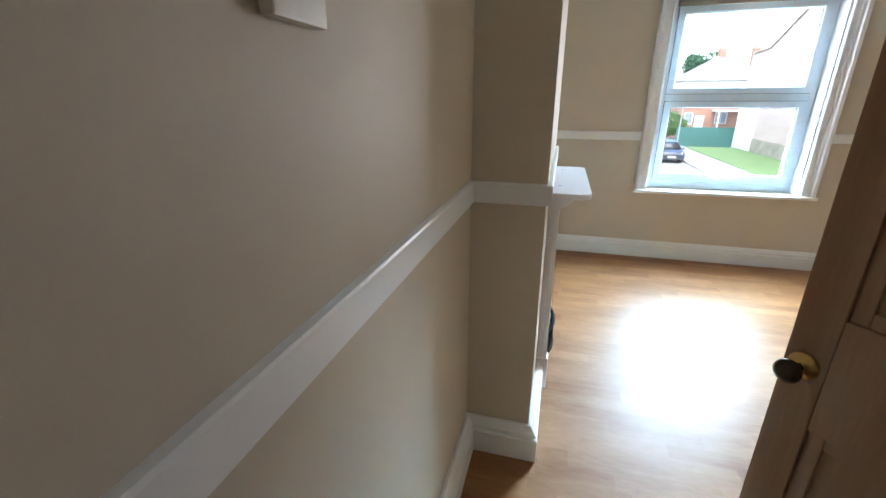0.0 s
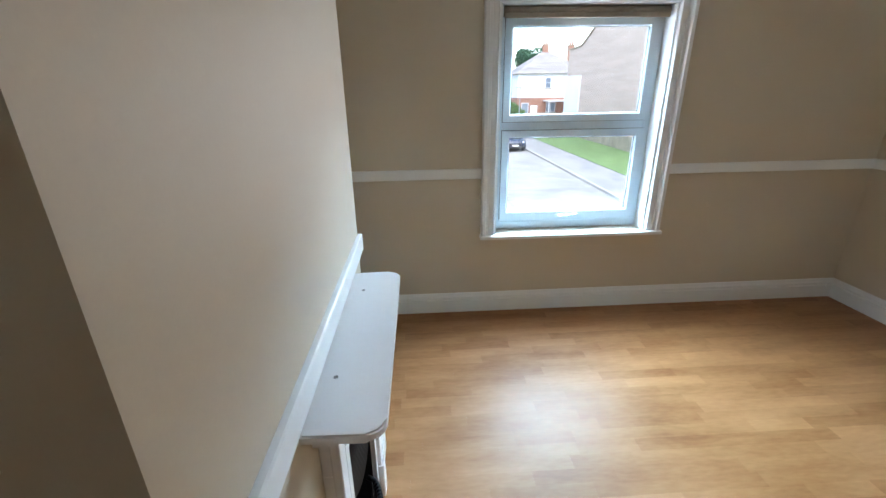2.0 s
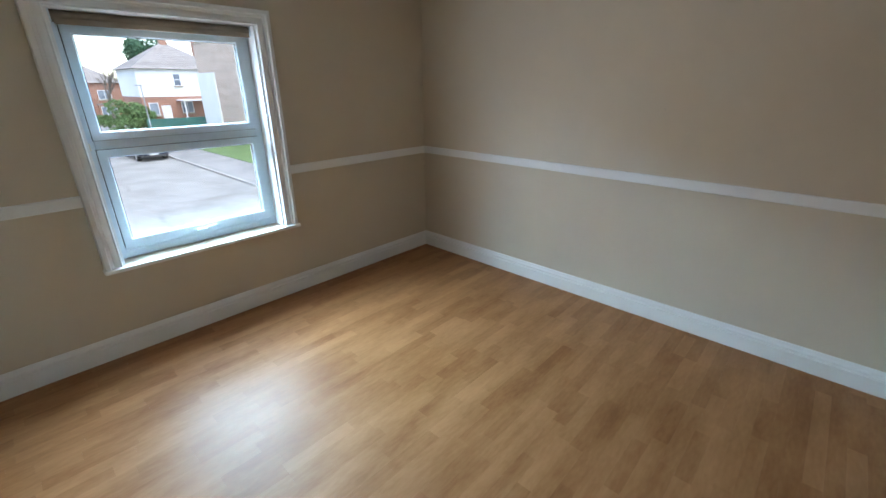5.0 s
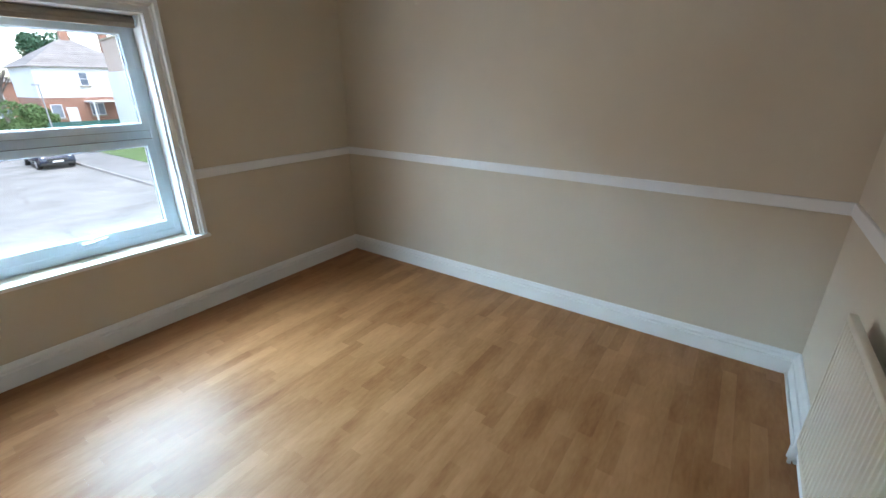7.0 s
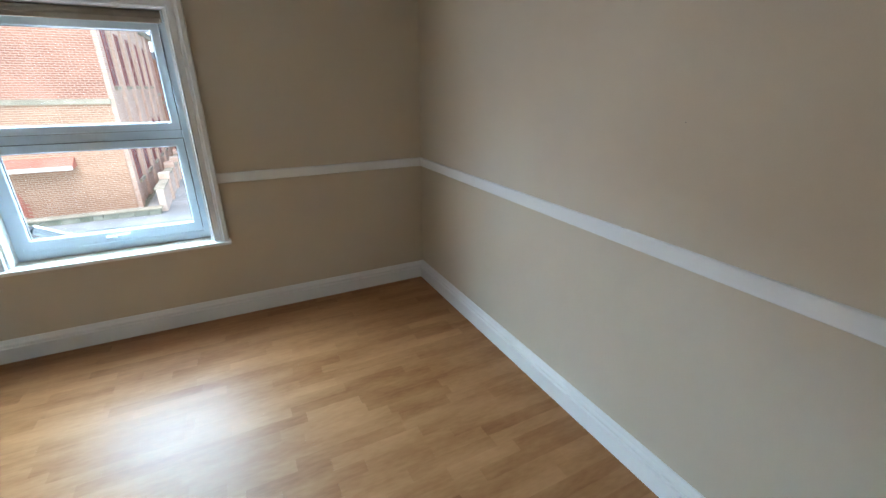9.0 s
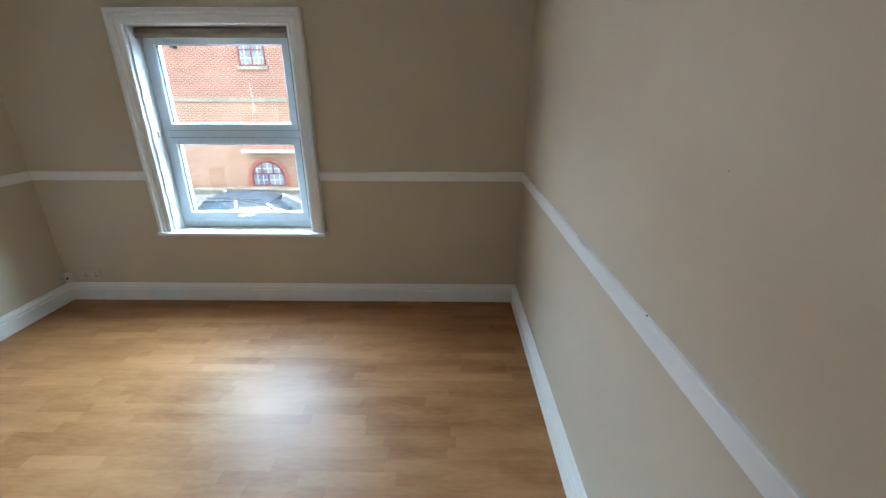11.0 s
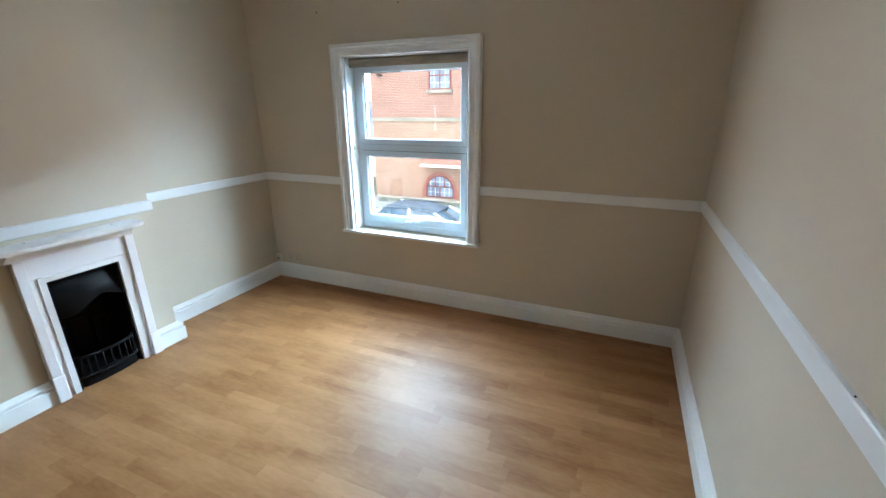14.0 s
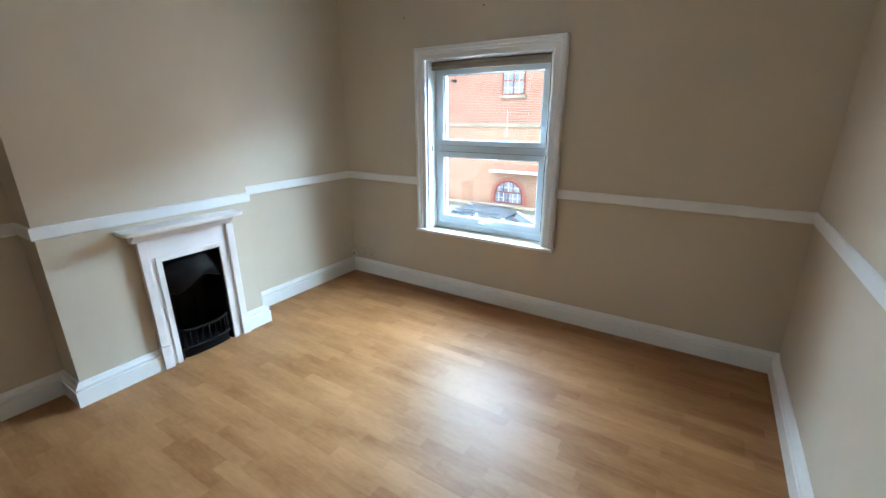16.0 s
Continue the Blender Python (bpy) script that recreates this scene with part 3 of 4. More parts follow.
# ---- outside: the street below ----
G = -3.2
asphalt = surface("pale_worn_road", (0.22, 0.217, 0.202), (0.33, 0.325, 0.31), 0.7, 4, 0.9, 0.3, spread=0.24)
paving = surface("grey_pavement", (0.20, 0.20, 0.197), (0.29, 0.285, 0.275), 0.8, 12, 0.9, 0.3)
kerb_stone = surface("kerb_concrete", (0.32, 0.31, 0.29), (0.42, 0.41, 0.39), 1.5, 20, 0.9, 0.3, each=0.2)
grass = surface("verge_grass", (0.09, 0.15, 0.045), (0.15, 0.235, 0.085), 1.2, 25, 0.95, 0.6)
soil = surface("rough_ground", (0.13, 0.13, 0.09), (0.22, 0.21, 0.16), 0.3, 6, 0.95, 0.4)
red_brick = brickwork("red_brick", (0.27, 0.105, 0.068), (0.40, 0.175, 0.115), (0.46, 0.31, 0.235), 0.225, 0.078, 0.012, (1, 1, 3))
tan_brick = brickwork("orange_tan_brick", (0.33, 0.175, 0.105), (0.45, 0.26, 0.165), (0.48, 0.34, 0.25), 0.225, 0.078, 0.012, (1, 1, 3))
pale_brick = brickwork("buff_red_brick", (0.50, 0.31, 0.23), (0.62, 0.42, 0.33), (0.55, 0.46, 0.38))
brown_brick = brickwork("brown_brick", (0.44, 0.315, 0.24), (0.62, 0.465, 0.375), (0.58, 0.49, 0.42), 0.225, 0.078, 0.016, (0.5, 0.5, 4.0))
render_white = surface("white_render", (0.70, 0.70, 0.68), (0.80, 0.80, 0.78), 0.6, 20, 0.9, 0.3)
stone = surface("string_course_stone", (0.26, 0.23, 0.17), (0.38, 0.33, 0.25), 1.5, 15, 0.9, 0.4)
rubble = surface("mossy_stone_wall", (0.13, 0.14, 0.10), (0.30, 0.29, 0.23), 2.5, 14, 0.95, 0.6)
roof_tile = surface("grey_brown_roof_tile", (0.20, 0.18, 0.165), (0.32, 0.29, 0.27), 1.5, 10, 0.85, 0.4, each=0.3)
slate = surface("blue_grey_slate", (0.14, 0.16, 0.19), (0.25, 0.27, 0.30), 1.0, 8, 0.6, 0.3)
red_tile = surface("red_canopy_tile", (0.38, 0.13, 0.09), (0.50, 0.21, 0.15), 1.5, 12, 0.8, 0.3)
red_frame = surface("red_window_paint", (0.19, 0.04, 0.03), (0.25, 0.06, 0.045), 2, 40, 0.5, 0.1)
white_frame = surface("white_window_plastic", (0.72, 0.72, 0.72), (0.8, 0.8, 0.8), 2, 40, 0.4, 0.05)
house_glass = surface("dark_window_glass", (0.15, 0.18, 0.22), (0.30, 0.35, 0.41), 0.9, 5, 0.06, 0.0, spec=0.7)
lead_grey = surface("grey_roof_metal", (0.28, 0.29, 0.31), (0.36, 0.37, 0.39), 1, 20, 0.5, 0.1)
green_paint = surface("dark_green_fence_paint", (0.03, 0.12, 0.10), (0.055, 0.18, 0.15), 1.5, 20, 0.6, 0.2, each=0.2)
leaf = surface("green_leaves", (0.08, 0.145, 0.045), (0.15, 0.25, 0.085), 1.2, 9, 0.7, 0.0, each=0.35)
leaf_dark = surface("dark_evergreen_leaves", (0.02, 0.06, 0.03), (0.05, 0.13, 0.06), 1.2, 9, 0.7, 0.0, each=0.35)
bark = surface("grey_bark", (0.12, 0.10, 0.08), (0.22, 0.19, 0.16), 3, 30, 0.9, 0.6)
tyre = surface("tyre_rubber", (0.015, 0.015, 0.015), (0.03, 0.03, 0.03), 5, 60, 0.8, 0.2)
alloy = surface("silver_wheel", (0.45, 0.45, 0.46), (0.55, 0.55, 0.56), 5, 60, 0.35, 0.05, metal=0.8)
car_glass = surface("tinted_car_glass", (0.015, 0.018, 0.02), (0.03, 0.035, 0.04), 2, 40, 0.05, 0.0, spec=0.8)
lamp_clear = surface("clear_headlamp", (0.6, 0.62, 0.65), (0.7, 0.72, 0.75), 5, 60, 0.1, 0.0)
lamp_red = surface("red_tail_lamp", (0.35, 0.02, 0.02), (0.45, 0.03, 0.03), 5, 60, 0.15, 0.0)
plate_white = surface("white_number_plate", (0.7, 0.7, 0.68), (0.75, 0.75, 0.73), 5, 60, 0.5, 0.0)
black_trim = surface("black_car_plastic", (0.015, 0.015, 0.016), (0.03, 0.03, 0.03), 5, 80, 0.5, 0.1)


def paint(name, c):
    return surface(name, tuple(v * 0.92 for v in c), c, 1.0, 40, 0.22, 0.0, coat=0.6)


structure("ground", box(B(), -300, 320, 4.2, 600, G - 0.5, G - 0.02), soil, "rough ground reaching to the horizon", "ground")
bm = box(B(), -80, 80, 5.2, 18.0, G - 0.3, G)
box(bm, 1.35, 9.0, 18.0, 62, G - 0.3, G)
box(bm, -80, 80, 62, 69, G - 0.3, G)
structure("road", bm, asphalt, "pale worn road with patches", "road")
bm = box(B(), -1.4, 1.25, 18.15, 61.8, G - 0.3, G + 0.10)
box(bm, -60, -1.4, 18.15, 20.4, G - 0.3, G + 0.10)
box(bm, 9.1, 11.6, 18.15, 61.8, G - 0.3, G + 0.10)
structure("pavement", bm, paving, "grey pavement beside the road", "pavement")
structure("ground_verge", box(B(), 11.62, 16.0, 18.15, 46, G - 0.3, G + 0.13), grass, "green grass verge beside the pavement", "grass")

bm = B()
rs = random.Random(21)
for x0, y0, x1, y1 in ((4.0, 14.0, 4.9, 33.0), (1.4, 19.5, 9.0, 18.6), (5.8, 12.0, 9.0, 15.5)):
    px, py = x0, y0
    for k in range(1, 25):
        qx, qy = x0 + (x1 - x0) * k / 24 + rs.uniform(-0.06, 0.06), y0 + (y1 - y0) * k / 24 + rs.uniform(-0.05, 0.05)
        d = Vector((qx - px, qy - py)).normalized() * rs.uniform(0.03, 0.09)
        bm.faces.new([bm.verts.new(p) for p in ((px - d.y, py + d.x, G + 0.004), (px + d.y, py - d.x, G + 0.004), (qx + d.y, qy - d.x, G + 0.004), (qx - d.y, qy + d.x, G + 0.004))])
        px, py = qx, qy
structure("road_seam", bm, surface("tar_seam", (0.20, 0.195, 0.185), (0.30, 0.29, 0.275), 2, 20, 0.9, 0.2), "dark cracks and seams in the road", "road")

kerb = empty("kerb", "pale concrete kerb stones along the road", "kerb", kind="structure")
kb = bpy.data.meshes.new("kerb_stone")
bm = box(B(), -0.06, 0.06, 0, 0.9, -0.15, 0.12, 0.012)
bm.to_mesh(kb)
bm.free()
kb.materials.append(kerb_stone)
for x in (1.30, 9.05):
    for i in range(34):
        ob = new("kerb_stone", kb)
        ob.location, ob.parent = (x, 18.2 + i * 0.91, G), kerb


def opening(parent, face, u, z0, w, h, at, frame_mat, bars=(1, 1), arch=False, sill=True, deep=0.10):
    """A window on an outer wall: face 'y' looks to -y at y=at, 'x' looks to +x or -x ('X')."""
    def put(bmx):
        if face == "x":
            bmesh.ops.rotate(bmx, verts=bmx.verts[:], cent=(0, 0, 0), matrix=Matrix.Rotation(radians(90), 3, "Z"))
            bmesh.ops.translate(bmx, verts=bmx.verts[:], vec=(at, u, 0))
        elif face == "X":
            bmesh.ops.rotate(bmx, verts=bmx.verts[:], cent=(0, 0, 0), matrix=Matrix.Rotation(radians(-90), 3, "Z"))
            bmesh.ops.translate(bmx, verts=bmx.verts[:], vec=(at, u, 0))
        else:
            bmesh.ops.translate(bmx, verts=bmx.verts[:], vec=(u, at, 0))
        return bmx
    hw, t = w / 2, 0.07

    def outline(k):
        if not arch:
            return [(-hw + k, z0 + k), (hw - k, z0 + k), (hw - k, z0 + h - k), (-hw + k, z0 + h - k)]
        c = z0 + h - hw
        return [(-hw + k, z0 + k), (hw - k, z0 + k)] + [((hw - k) * math.cos(a), c + (hw - k) * math.sin(a)) for a in [math.pi * i / 14 for i in range(15)]]
    bmx = B()
    o, q = outline(0), outline(t)
    ro, rq = [[[bmx.verts.new((x, y, z)) for x, z in p] for y in (-0.04, 0.06)] for p in (o, q)]
    m = len(o)
    for i in range(m):
        j = (i + 1) % m
        bmx.faces.new((ro[0][i], ro[0][j], rq[0][j], rq[0][i]))
        bmx.faces.new((ro[0][i], ro[0][j], ro[1][j], ro[1][i]))
        bmx.faces.new((rq[0][i], rq[0][j], rq[1][j], rq[1][i]))
    win = part("window", put(bmx), frame_mat, parent)
    part("pane", put(prism(B(), outline(t * 0.8), "y", -0.012, -0.004)), house_glass, win, "dark reflecting pane")
    for i in range(1, bars[0]):
        x = -hw + w * i / bars[0]
        top = z0 + h - t if not arch else z0 + h - hw + math.sqrt(max(hw * hw - x * x, 0)) - t
        part("glazing_bar", put(box(B(), x - 0.03, x + 0.03, -0.034, -0.01, z0 + t, top)), frame_mat, win)
    for i in range(1, bars[1]):
        z = z0 + h * i / bars[1]
        part("glazing_bar", put(box(B(), -hw + t, hw - t, -0.034, -0.01, z - 0.03, z + 0.03)), frame_mat, win)
    if sill:
        part("sill", put(box(B(), -hw - 0.1, hw + 0.1, -0.12, 0.02, z0 - 0.14, z0 + 0.005)), stone, win)
    return win


def hip_roof(parent, x0, x1, y0, y1, z, top, mat_, over=0.35, courses=14):
    """A hipped roof laid in stepped tile courses."""
    x0, x1, y0, y1 = x0 - over, x1 + over, y0 - over, y1 + over
    bmx = B()
    half = min(x1 - x0, y1 - y0) / 2
    for i in range(courses):
        a, b = i / courses * half, (i + 1) / courses * half
        za, zb = z + (top - z) * i / courses + 0.03, z + (top - z) * (i + 1) / courses + 0.005
        lo = [bmx.verts.new(p) for p in ((x0 + a, y0 + a, za), (x1 - a, y0 + a, za), (x1 - a, y1 - a, za), (x0 + a, y1 - a, za))]
        hi = [bmx.verts.new(p) for p in ((x0 + b, y0 + b, zb), (x1 - b, y0 + b, zb), (x1 - b, y1 - b, zb), (x0 + b, y1 - b, zb))]
        dn = [bmx.verts.new((v.co.x, v.co.y, v.co.z - 0.03)) for v in lo]
        for k in range(4):
            m = (k + 1) % 4
            bmx.faces.new((lo[k], lo[m], hi[m], hi[k]))
            bmx.faces.new((dn[k], dn[m], lo[m], lo[k]))
    bmx.faces.new([bmx.verts.new(p) for p in ((x0, y0, z), (x1, y0, z), (x1, y1, z), (x0, y1, z))])
    return part("roof", bmx, mat_, parent)


def chimney(parent, x, y, z0, z1, mat_):
    c = part("chimney", box(B(), x - 0.35, x + 0.35, y - 0.3, y + 0.3, z0, z1), mat_, parent)
    part("chimney_cap", box(B(), x - 0.42, x + 0.42, y - 0.37, y + 0.37, z1, z1 + 0.12), stone, c)
    for dx in (-0.15, 0.15):
        part("chimney_pot", cyl(bmx := B(), (x + dx, y, z1 + 0.12), (x + dx, y, z1 + 0.5), 0.12, 0.10, 12) and bmx, red_tile, c)


# the red brick building across the street
pub = empty("brick_building", "large two-storey red brick building with arched windows", "building")
PX0, PX1, PY0, PY1, PT = -10.1, -1.75, 21.1, 38.0, 4.35
part("wall", box(B(), PX0, PX1, PY0, PY1, 0.97, PT), red_brick, pub, "red brick upper wall")
part("lower_wall", box(B(), PX0, PX1, PY0, PY1, G, 0.97), tan_brick, pub, "orange-tan brick lower wall")
part("lintel_band", box(B(), PX0, PX1, PY0 - 0.03, PY0, 3.72, 3.95), stone, pub, "tan stone band")
part("string_course", box(B(), PX0 - 0.05, PX1 + 0.05, PY0 - 0.07, PY1, 0.88, 1.06), stone, pub, "weathered stone band")
part("eaves", box(B(), PX0 - 0.2, PX1 + 0.2, PY0 - 0.2, PY1 + 0.2, PT, PT + 0.22), stone, pub)
hip_roof(pub, PX0, PX1, PY0, PY1, PT + 0.22, 7.4, slate, 0.3)
hi = opening(pub, "y", -6.08, 2.38, 1.20, 1.34, PY0, red_frame, (2, 2))
lo = opening(pub, "y", -6.12, -3.08, 1.62, 1.22, PY0, red_frame, (1, 2), True)
for x, z0, z1 in ((-6.39, -2.51, -1.97), (-5.85, -2.51, -1.97), (-6.12, -3.02, -2.51)):
    part("glazing_bar", box(B(), x - 0.03, x + 0.03, PY0 - 0.034, PY0 - 0.01, z0, z1), red_frame, lo)
for x, z0, z1 in ((-6.66, -3.01, -2.14), (-6.12, -2.48, -1.94), (-5.58, -3.01, -2.14), (-6.39, -3.01, -2.54), (-5.85, -3.01, -2.54)):
    part("thin_bar", box(B(), x - 0.012, x + 0.012, PY0 - 0.026, PY0 - 0.012, z0, z1), white_frame, lo, "thin white glazing bar")
for z in (-2.78, -2.22):
    part("thin_bar", box(B(), -6.80, -5.44, PY0 - 0.025, PY0 - 0.013, z - 0.012, z + 0.012), white_frame, lo)
for x in (-6.38, -5.78):
    part("thin_bar", box(B(), x - 0.012, x + 0.012, PY0 - 0.026, PY0 - 0.012, 2.45, 3.65), white_frame, hi, "thin white glazing bar")
for z in (2.72, 3.38):
    part("thin_bar", box(B(), -6.61, -5.55, PY0 - 0.025, PY0 - 0.013, z - 0.012, z + 0.012), white_frame, hi)
# ring of red bricks round the arch, toothed jambs, and an old mortar joint
ringm = bpy.data.meshes.new("arch_brick")
bm = box(B(), -0.035, 0.035, -0.02, 0.02, 0, 0.17, 0.004)
bm.to_mesh(ringm)
bm.free()
ringm.materials.append(red_tile)
for i in range(34):
    a = math.pi * (i + 0.5) / 34
    ob = new("arch_brick", ringm)
    ob.parent = pub
    ob.matrix_local = Matrix.Translation((-6.12 + 0.815 * math.cos(a), PY0 - 0.012, -2.67 + 0.815 * math.sin(a))) @ Matrix.Rotation(math.pi / 2 - a, 4, "Y")
for i in range(7):
    for sx in (-1, 1):
        w = 0.17 if i % 2 else 0.27
        x0 = -6.12 + sx * 0.812
        part("jamb_brick", box(B(), min(x0, x0 + sx * w), max(x0, x0 + sx * w), PY0 - 0.03, PY0 + 0.008, -3.12 + i * 0.075, -3.053 + i * 0.075), red_tile, pub)
for i in range(17):
    x = -6.37 + (0.045 if i % 2 else 0)
    part("mortar_joint", box(B(), x - 0.03, x + 0.03, PY0 - 0.008, PY0 + 0.004, 0.42 + i * 0.076, 0.445 + i * 0.076), render_white, pub)
bm = B()
prism(bm, [(PY0, -0.98), (PY0 - 0.55, -1.26), (PY0 - 0.55, -1.34), (PY0, -1.34)], "x", -7.0, -3.3)
canopy = part("canopy", bm, red_tile, pub, "sloping red tiled canopy")
part("fascia", box(B(), -7.0, -3.3, PY0 - 0.59, PY0 - 0.55, -1.38, -1.25), white_frame, canopy)
# pilasters and tall windows along the side street
for i in range(6):
    y = PY0 + 0.35 + i * 2.6
    part("pilaster", box(B(), PX1, PX1 + 0.16, y - 0.3, y + 0.3, G, PT), pale_brick, pub, "buff brick pilaster")
for i in range(5):
    y = PY0 + 1.65 + i * 2.6
    part("panel_wall", box(B(), PX1, PX1 + 0.05, y - 1.0, y + 1.0, G, PT), pale_brick, pub)
    opening(pub, "x", y, 1.5, 0.75, 2.1, PX1 + 0.06, red_frame, (2, 3), False, True)
    opening(pub, "x", y, -2.2, 0.85, 2.0, PX1 + 0.06, red_frame, (2, 2), True, True)
bm = B()
box(bm, PX0 + 0.6, PX0 + 0.75, PY0 - 0.35, PY0, 3.1, 3.2)
part("wall_bracket", bm, black_trim, pub)
# roof plant box
part("roof_box", box(B(), -3.4, -1.8, 30.5, 33.0, PT + 0.22, 6.2), lead_grey, pub, "grey metal roof box")

low = empty("garden_wall", "low mossy stone wall in front of the brick building", "wall")
rng2 = random.Random(11)
sm = bpy.data.meshes.new("stone_block")
bm = box(B(), 0, 1, 0, 1, 0, 1, 0.04)
bm.to_mesh(sm)
bm.free()
sm.materials.append(surface("mossy_stone_block", (0.13, 0.14, 0.10), (0.30, 0.29, 0.23), 2.5, 14, 0.95, 0.5, each=0.4))
for r in range(1):
    x = -8.9
    while x < -0.8:
        w = rng2.uniform(0.3, 0.65)
        ob = new("stone_block", sm)
        ob.location, ob.scale = (x, 19.35 + rng2.uniform(-0.015, 0.015), G + 0.10 + r * 0.2), (min(w, -0.75 - x) - 0.012, 0.32, 0.19)
        ob.parent = low
        x += w
part("coping", box(B(), -8.95, -0.70, 19.30, 19.72, G + 0.295, G + 0.36, 0.015), stone, low)
side = empty("stepped_wall", "brick wall with stepped stone coping beside the pavement", "wall")
for i in range(9):
    y = 19.75 + i * 2.4
    h = 0.95 + 0.10 * (i % 2)
    part("wall_bay", box(B(), -0.82, -0.58, y, y + 1.95, G, G + h), brown_brick, side)
    part("coping", box(B(), -0.87, -0.53, y, y + 1.95, G + h, G + h + 0.07, 0.012), stone, side)
    part("pier", box(B(), -0.9, -0.5, y + 1.95, y + 2.4, G, G + h + 0.3), pale_brick, side)

far = empty("brick_annexe", "dark red brick building further along the street", "building")
part("wall", box(B(), -9.0, -1.5, 38.6, 61, G, 3.3), red_brick, far)
part("parapet", box(B(), -9.1, -1.4, 38.5, 61.1, 3.3, 3.75), slate, far)
part("band", box(B(), -9.05, -1.44, 38.55, 61.05, 0.3, 0.5), stone, far)
for y in (41, 46, 51, 56):
    opening(far, "x", y, 0.9, 1.1, 1.5, -1.45, white_frame, (2, 1))
    opening(far, "x", y, -2.2, 1.1, 1.6, -1.45, white_frame, (2, 1))

left = empty("white_cottage", "white rendered cottage with a slate roof", "house")
part("wall", box(B(), -24, -10.2, 27, 35, G, -0.4), render_white, left)
bm = B()
for i in range(16):
    a, b = i / 16, (i + 1) / 16
    prism(bm, [(26.6 + 4.4 * a, -0.5 + 2.6 * a), (26.6 + 4.4 * b, -0.5 + 2.6 * b), (31, -0.5 + 2.6 * b), (31, -0.52 + 2.6 * a)], "x", -24.2, -10.0)
prism(bm, [(31, -0.5), (35.4, -0.5), (31, 2.1)], "x", -24.2, -10.0)
part("roof", bm, slate, left, "blue-grey slate roof")
opening(left, "y", -11.5, -2.2, 1.2, 1.2, 27.0, white_frame, (2, 1))

# brick gable building beside the verge
gab = empty("gable_building", "tall brown brick building with a sloping gable", "building")
bm = prism(B(), [(27.0, G), (47.0, G), (47.0, 5.0), (43.5, 5.15), (33.0, 9.6), (27.0, 9.6)], "x", 16.0, 28.0)
part("wall", bm, brown_brick, gab, "weathered brown brick wall")
bm = prism(B(), [(47.0, 5.0), (43.5, 5.15), (33.0, 9.6), (27.0, 9.6), (27.0, 9.72), (33.0, 9.72), (43.5, 5.27), (47.0, 5.12)], "x", 15.9, 28.1)
part("coping", bm, stone, gab, "stone coping")
part("plinth", box(B(), 15.9, 16.0, 27, 42.9, G, G + 1.2), stone, gab)
part("painted_bay", box(B(), 15.86, 16.02, 43.0, 47.06, G, 2.6), render_white, gab, "white painted end bay")

# white and red house beyond
hs = empty("white_house", "white rendered house with a red brick base and hipped roof", "house")
hx0, hx1, hy0, hy1 = 12.9, 21.5, 56.0, 64.0
part("wall", box(B(), hx0, hx1, hy0, hy1, 0.4, 3.2), render_white, hs, "white rendered upper wall")
part("lower_wall", box(B(), hx0 + 0.02, hx1 - 0.02, hy0 + 0.03, hy1, G, 0.4), red_brick, hs, "red brick lower wall")
hip_roof(hs, hx0, hx1, hy0, hy1, 3.2, 6.0, roof_tile, 0.4)
chimney(hs, 17.2, 60, 5.6, 6.7, red_brick)
chimney(hs, 20.6, 60, 4.2, 6.6, red_brick)
opening(hs, "y", 16.7, 1.5, 0.75, 1.25, hy0, white_frame, (1, 2))
opening(hs, "y", 17.2, -1.35, 1.2, 1.2, hy0, white_frame, (2, 1))
opening(hs, "y", 13.9, -1.5, 0.9, 1.3, hy0, white_frame, (1, 1))
door_h = part("door", box(B(), 14.6, 15.5, hy0 - 0.06, hy0, G, -0.5), white_frame, hs)
part("porch_roof", box(B(), 16.2, 19.0, hy0 - 2.2, hy0, -0.05, 0.1), white_frame, hs, "white porch roof")
for x in (16.3, 18.8):
    part("porch_post", box(B(), x, x + 0.12, hy0 - 2.15, hy0 - 2.0, G, -0.05), white_frame, hs)
fen = empty("garden_fence", "dark green board fence in front of the white house", "fence")
fm = bpy.data.meshes.new("board")
bm = box(B(), 0, 0.19, 0, 0.03, 0, 1.85, 0.004)
bm.to_mesh(fm)
bm.free()
fm.materials.append(green_paint)
for i in range(26):
    ob = new("board", fm)
    ob.location, ob.parent = (11.0 + i * 0.2, 47.6, G), fen
part("rail", box(B(), 11.0, 16.2, 47.63, 47.7, G + 1.05, G + 1.15), green_paint, fen)

# brick semi-detached houses at the end of the street


def semi(x0, w, y0, walls, label):
    h = empty("brick_house", label, "house", group="houses at the end of the street")
    part("wall", box(B(), x0, x0 + w, y0, y0 + 8, G, 1.9), walls, h)
    hip_roof(h, x0, x0 + w, y0, y0 + 8, 1.9, 4.6, roof_tile)
    chimney(h, x0 + w / 2, y0 + 4, 4.2, 5.4, walls)
    for k in (0.2, 0.8):
        opening(h, "y", x0 + w * k, -0.2, 1.5, 1.2, y0, white_frame, (2, 1))
        bay = part("bay_window", box(B(), x0 + w * k - 1.1, x0 + w * k + 1.1, y0 - 0.6, y0, G, -0.9), walls, h)
        part("bay_roof", box(B(), x0 + w * k - 1.2, x0 + w * k + 1.2, y0 - 0.7, y0, -0.9, -0.72), roof_tile, bay)
        opening(h, "y", x0 + w * k, -2.3, 1.8, 1.2, y0 - 0.6, white_frame, (3, 1))
    for k in (0.42, 0.58):
        part("door", box(B(), x0 + w * k - 0.45, x0 + w * k + 0.45, y0 - 0.05, y0, G, -1.1), red_frame, h)
    return h


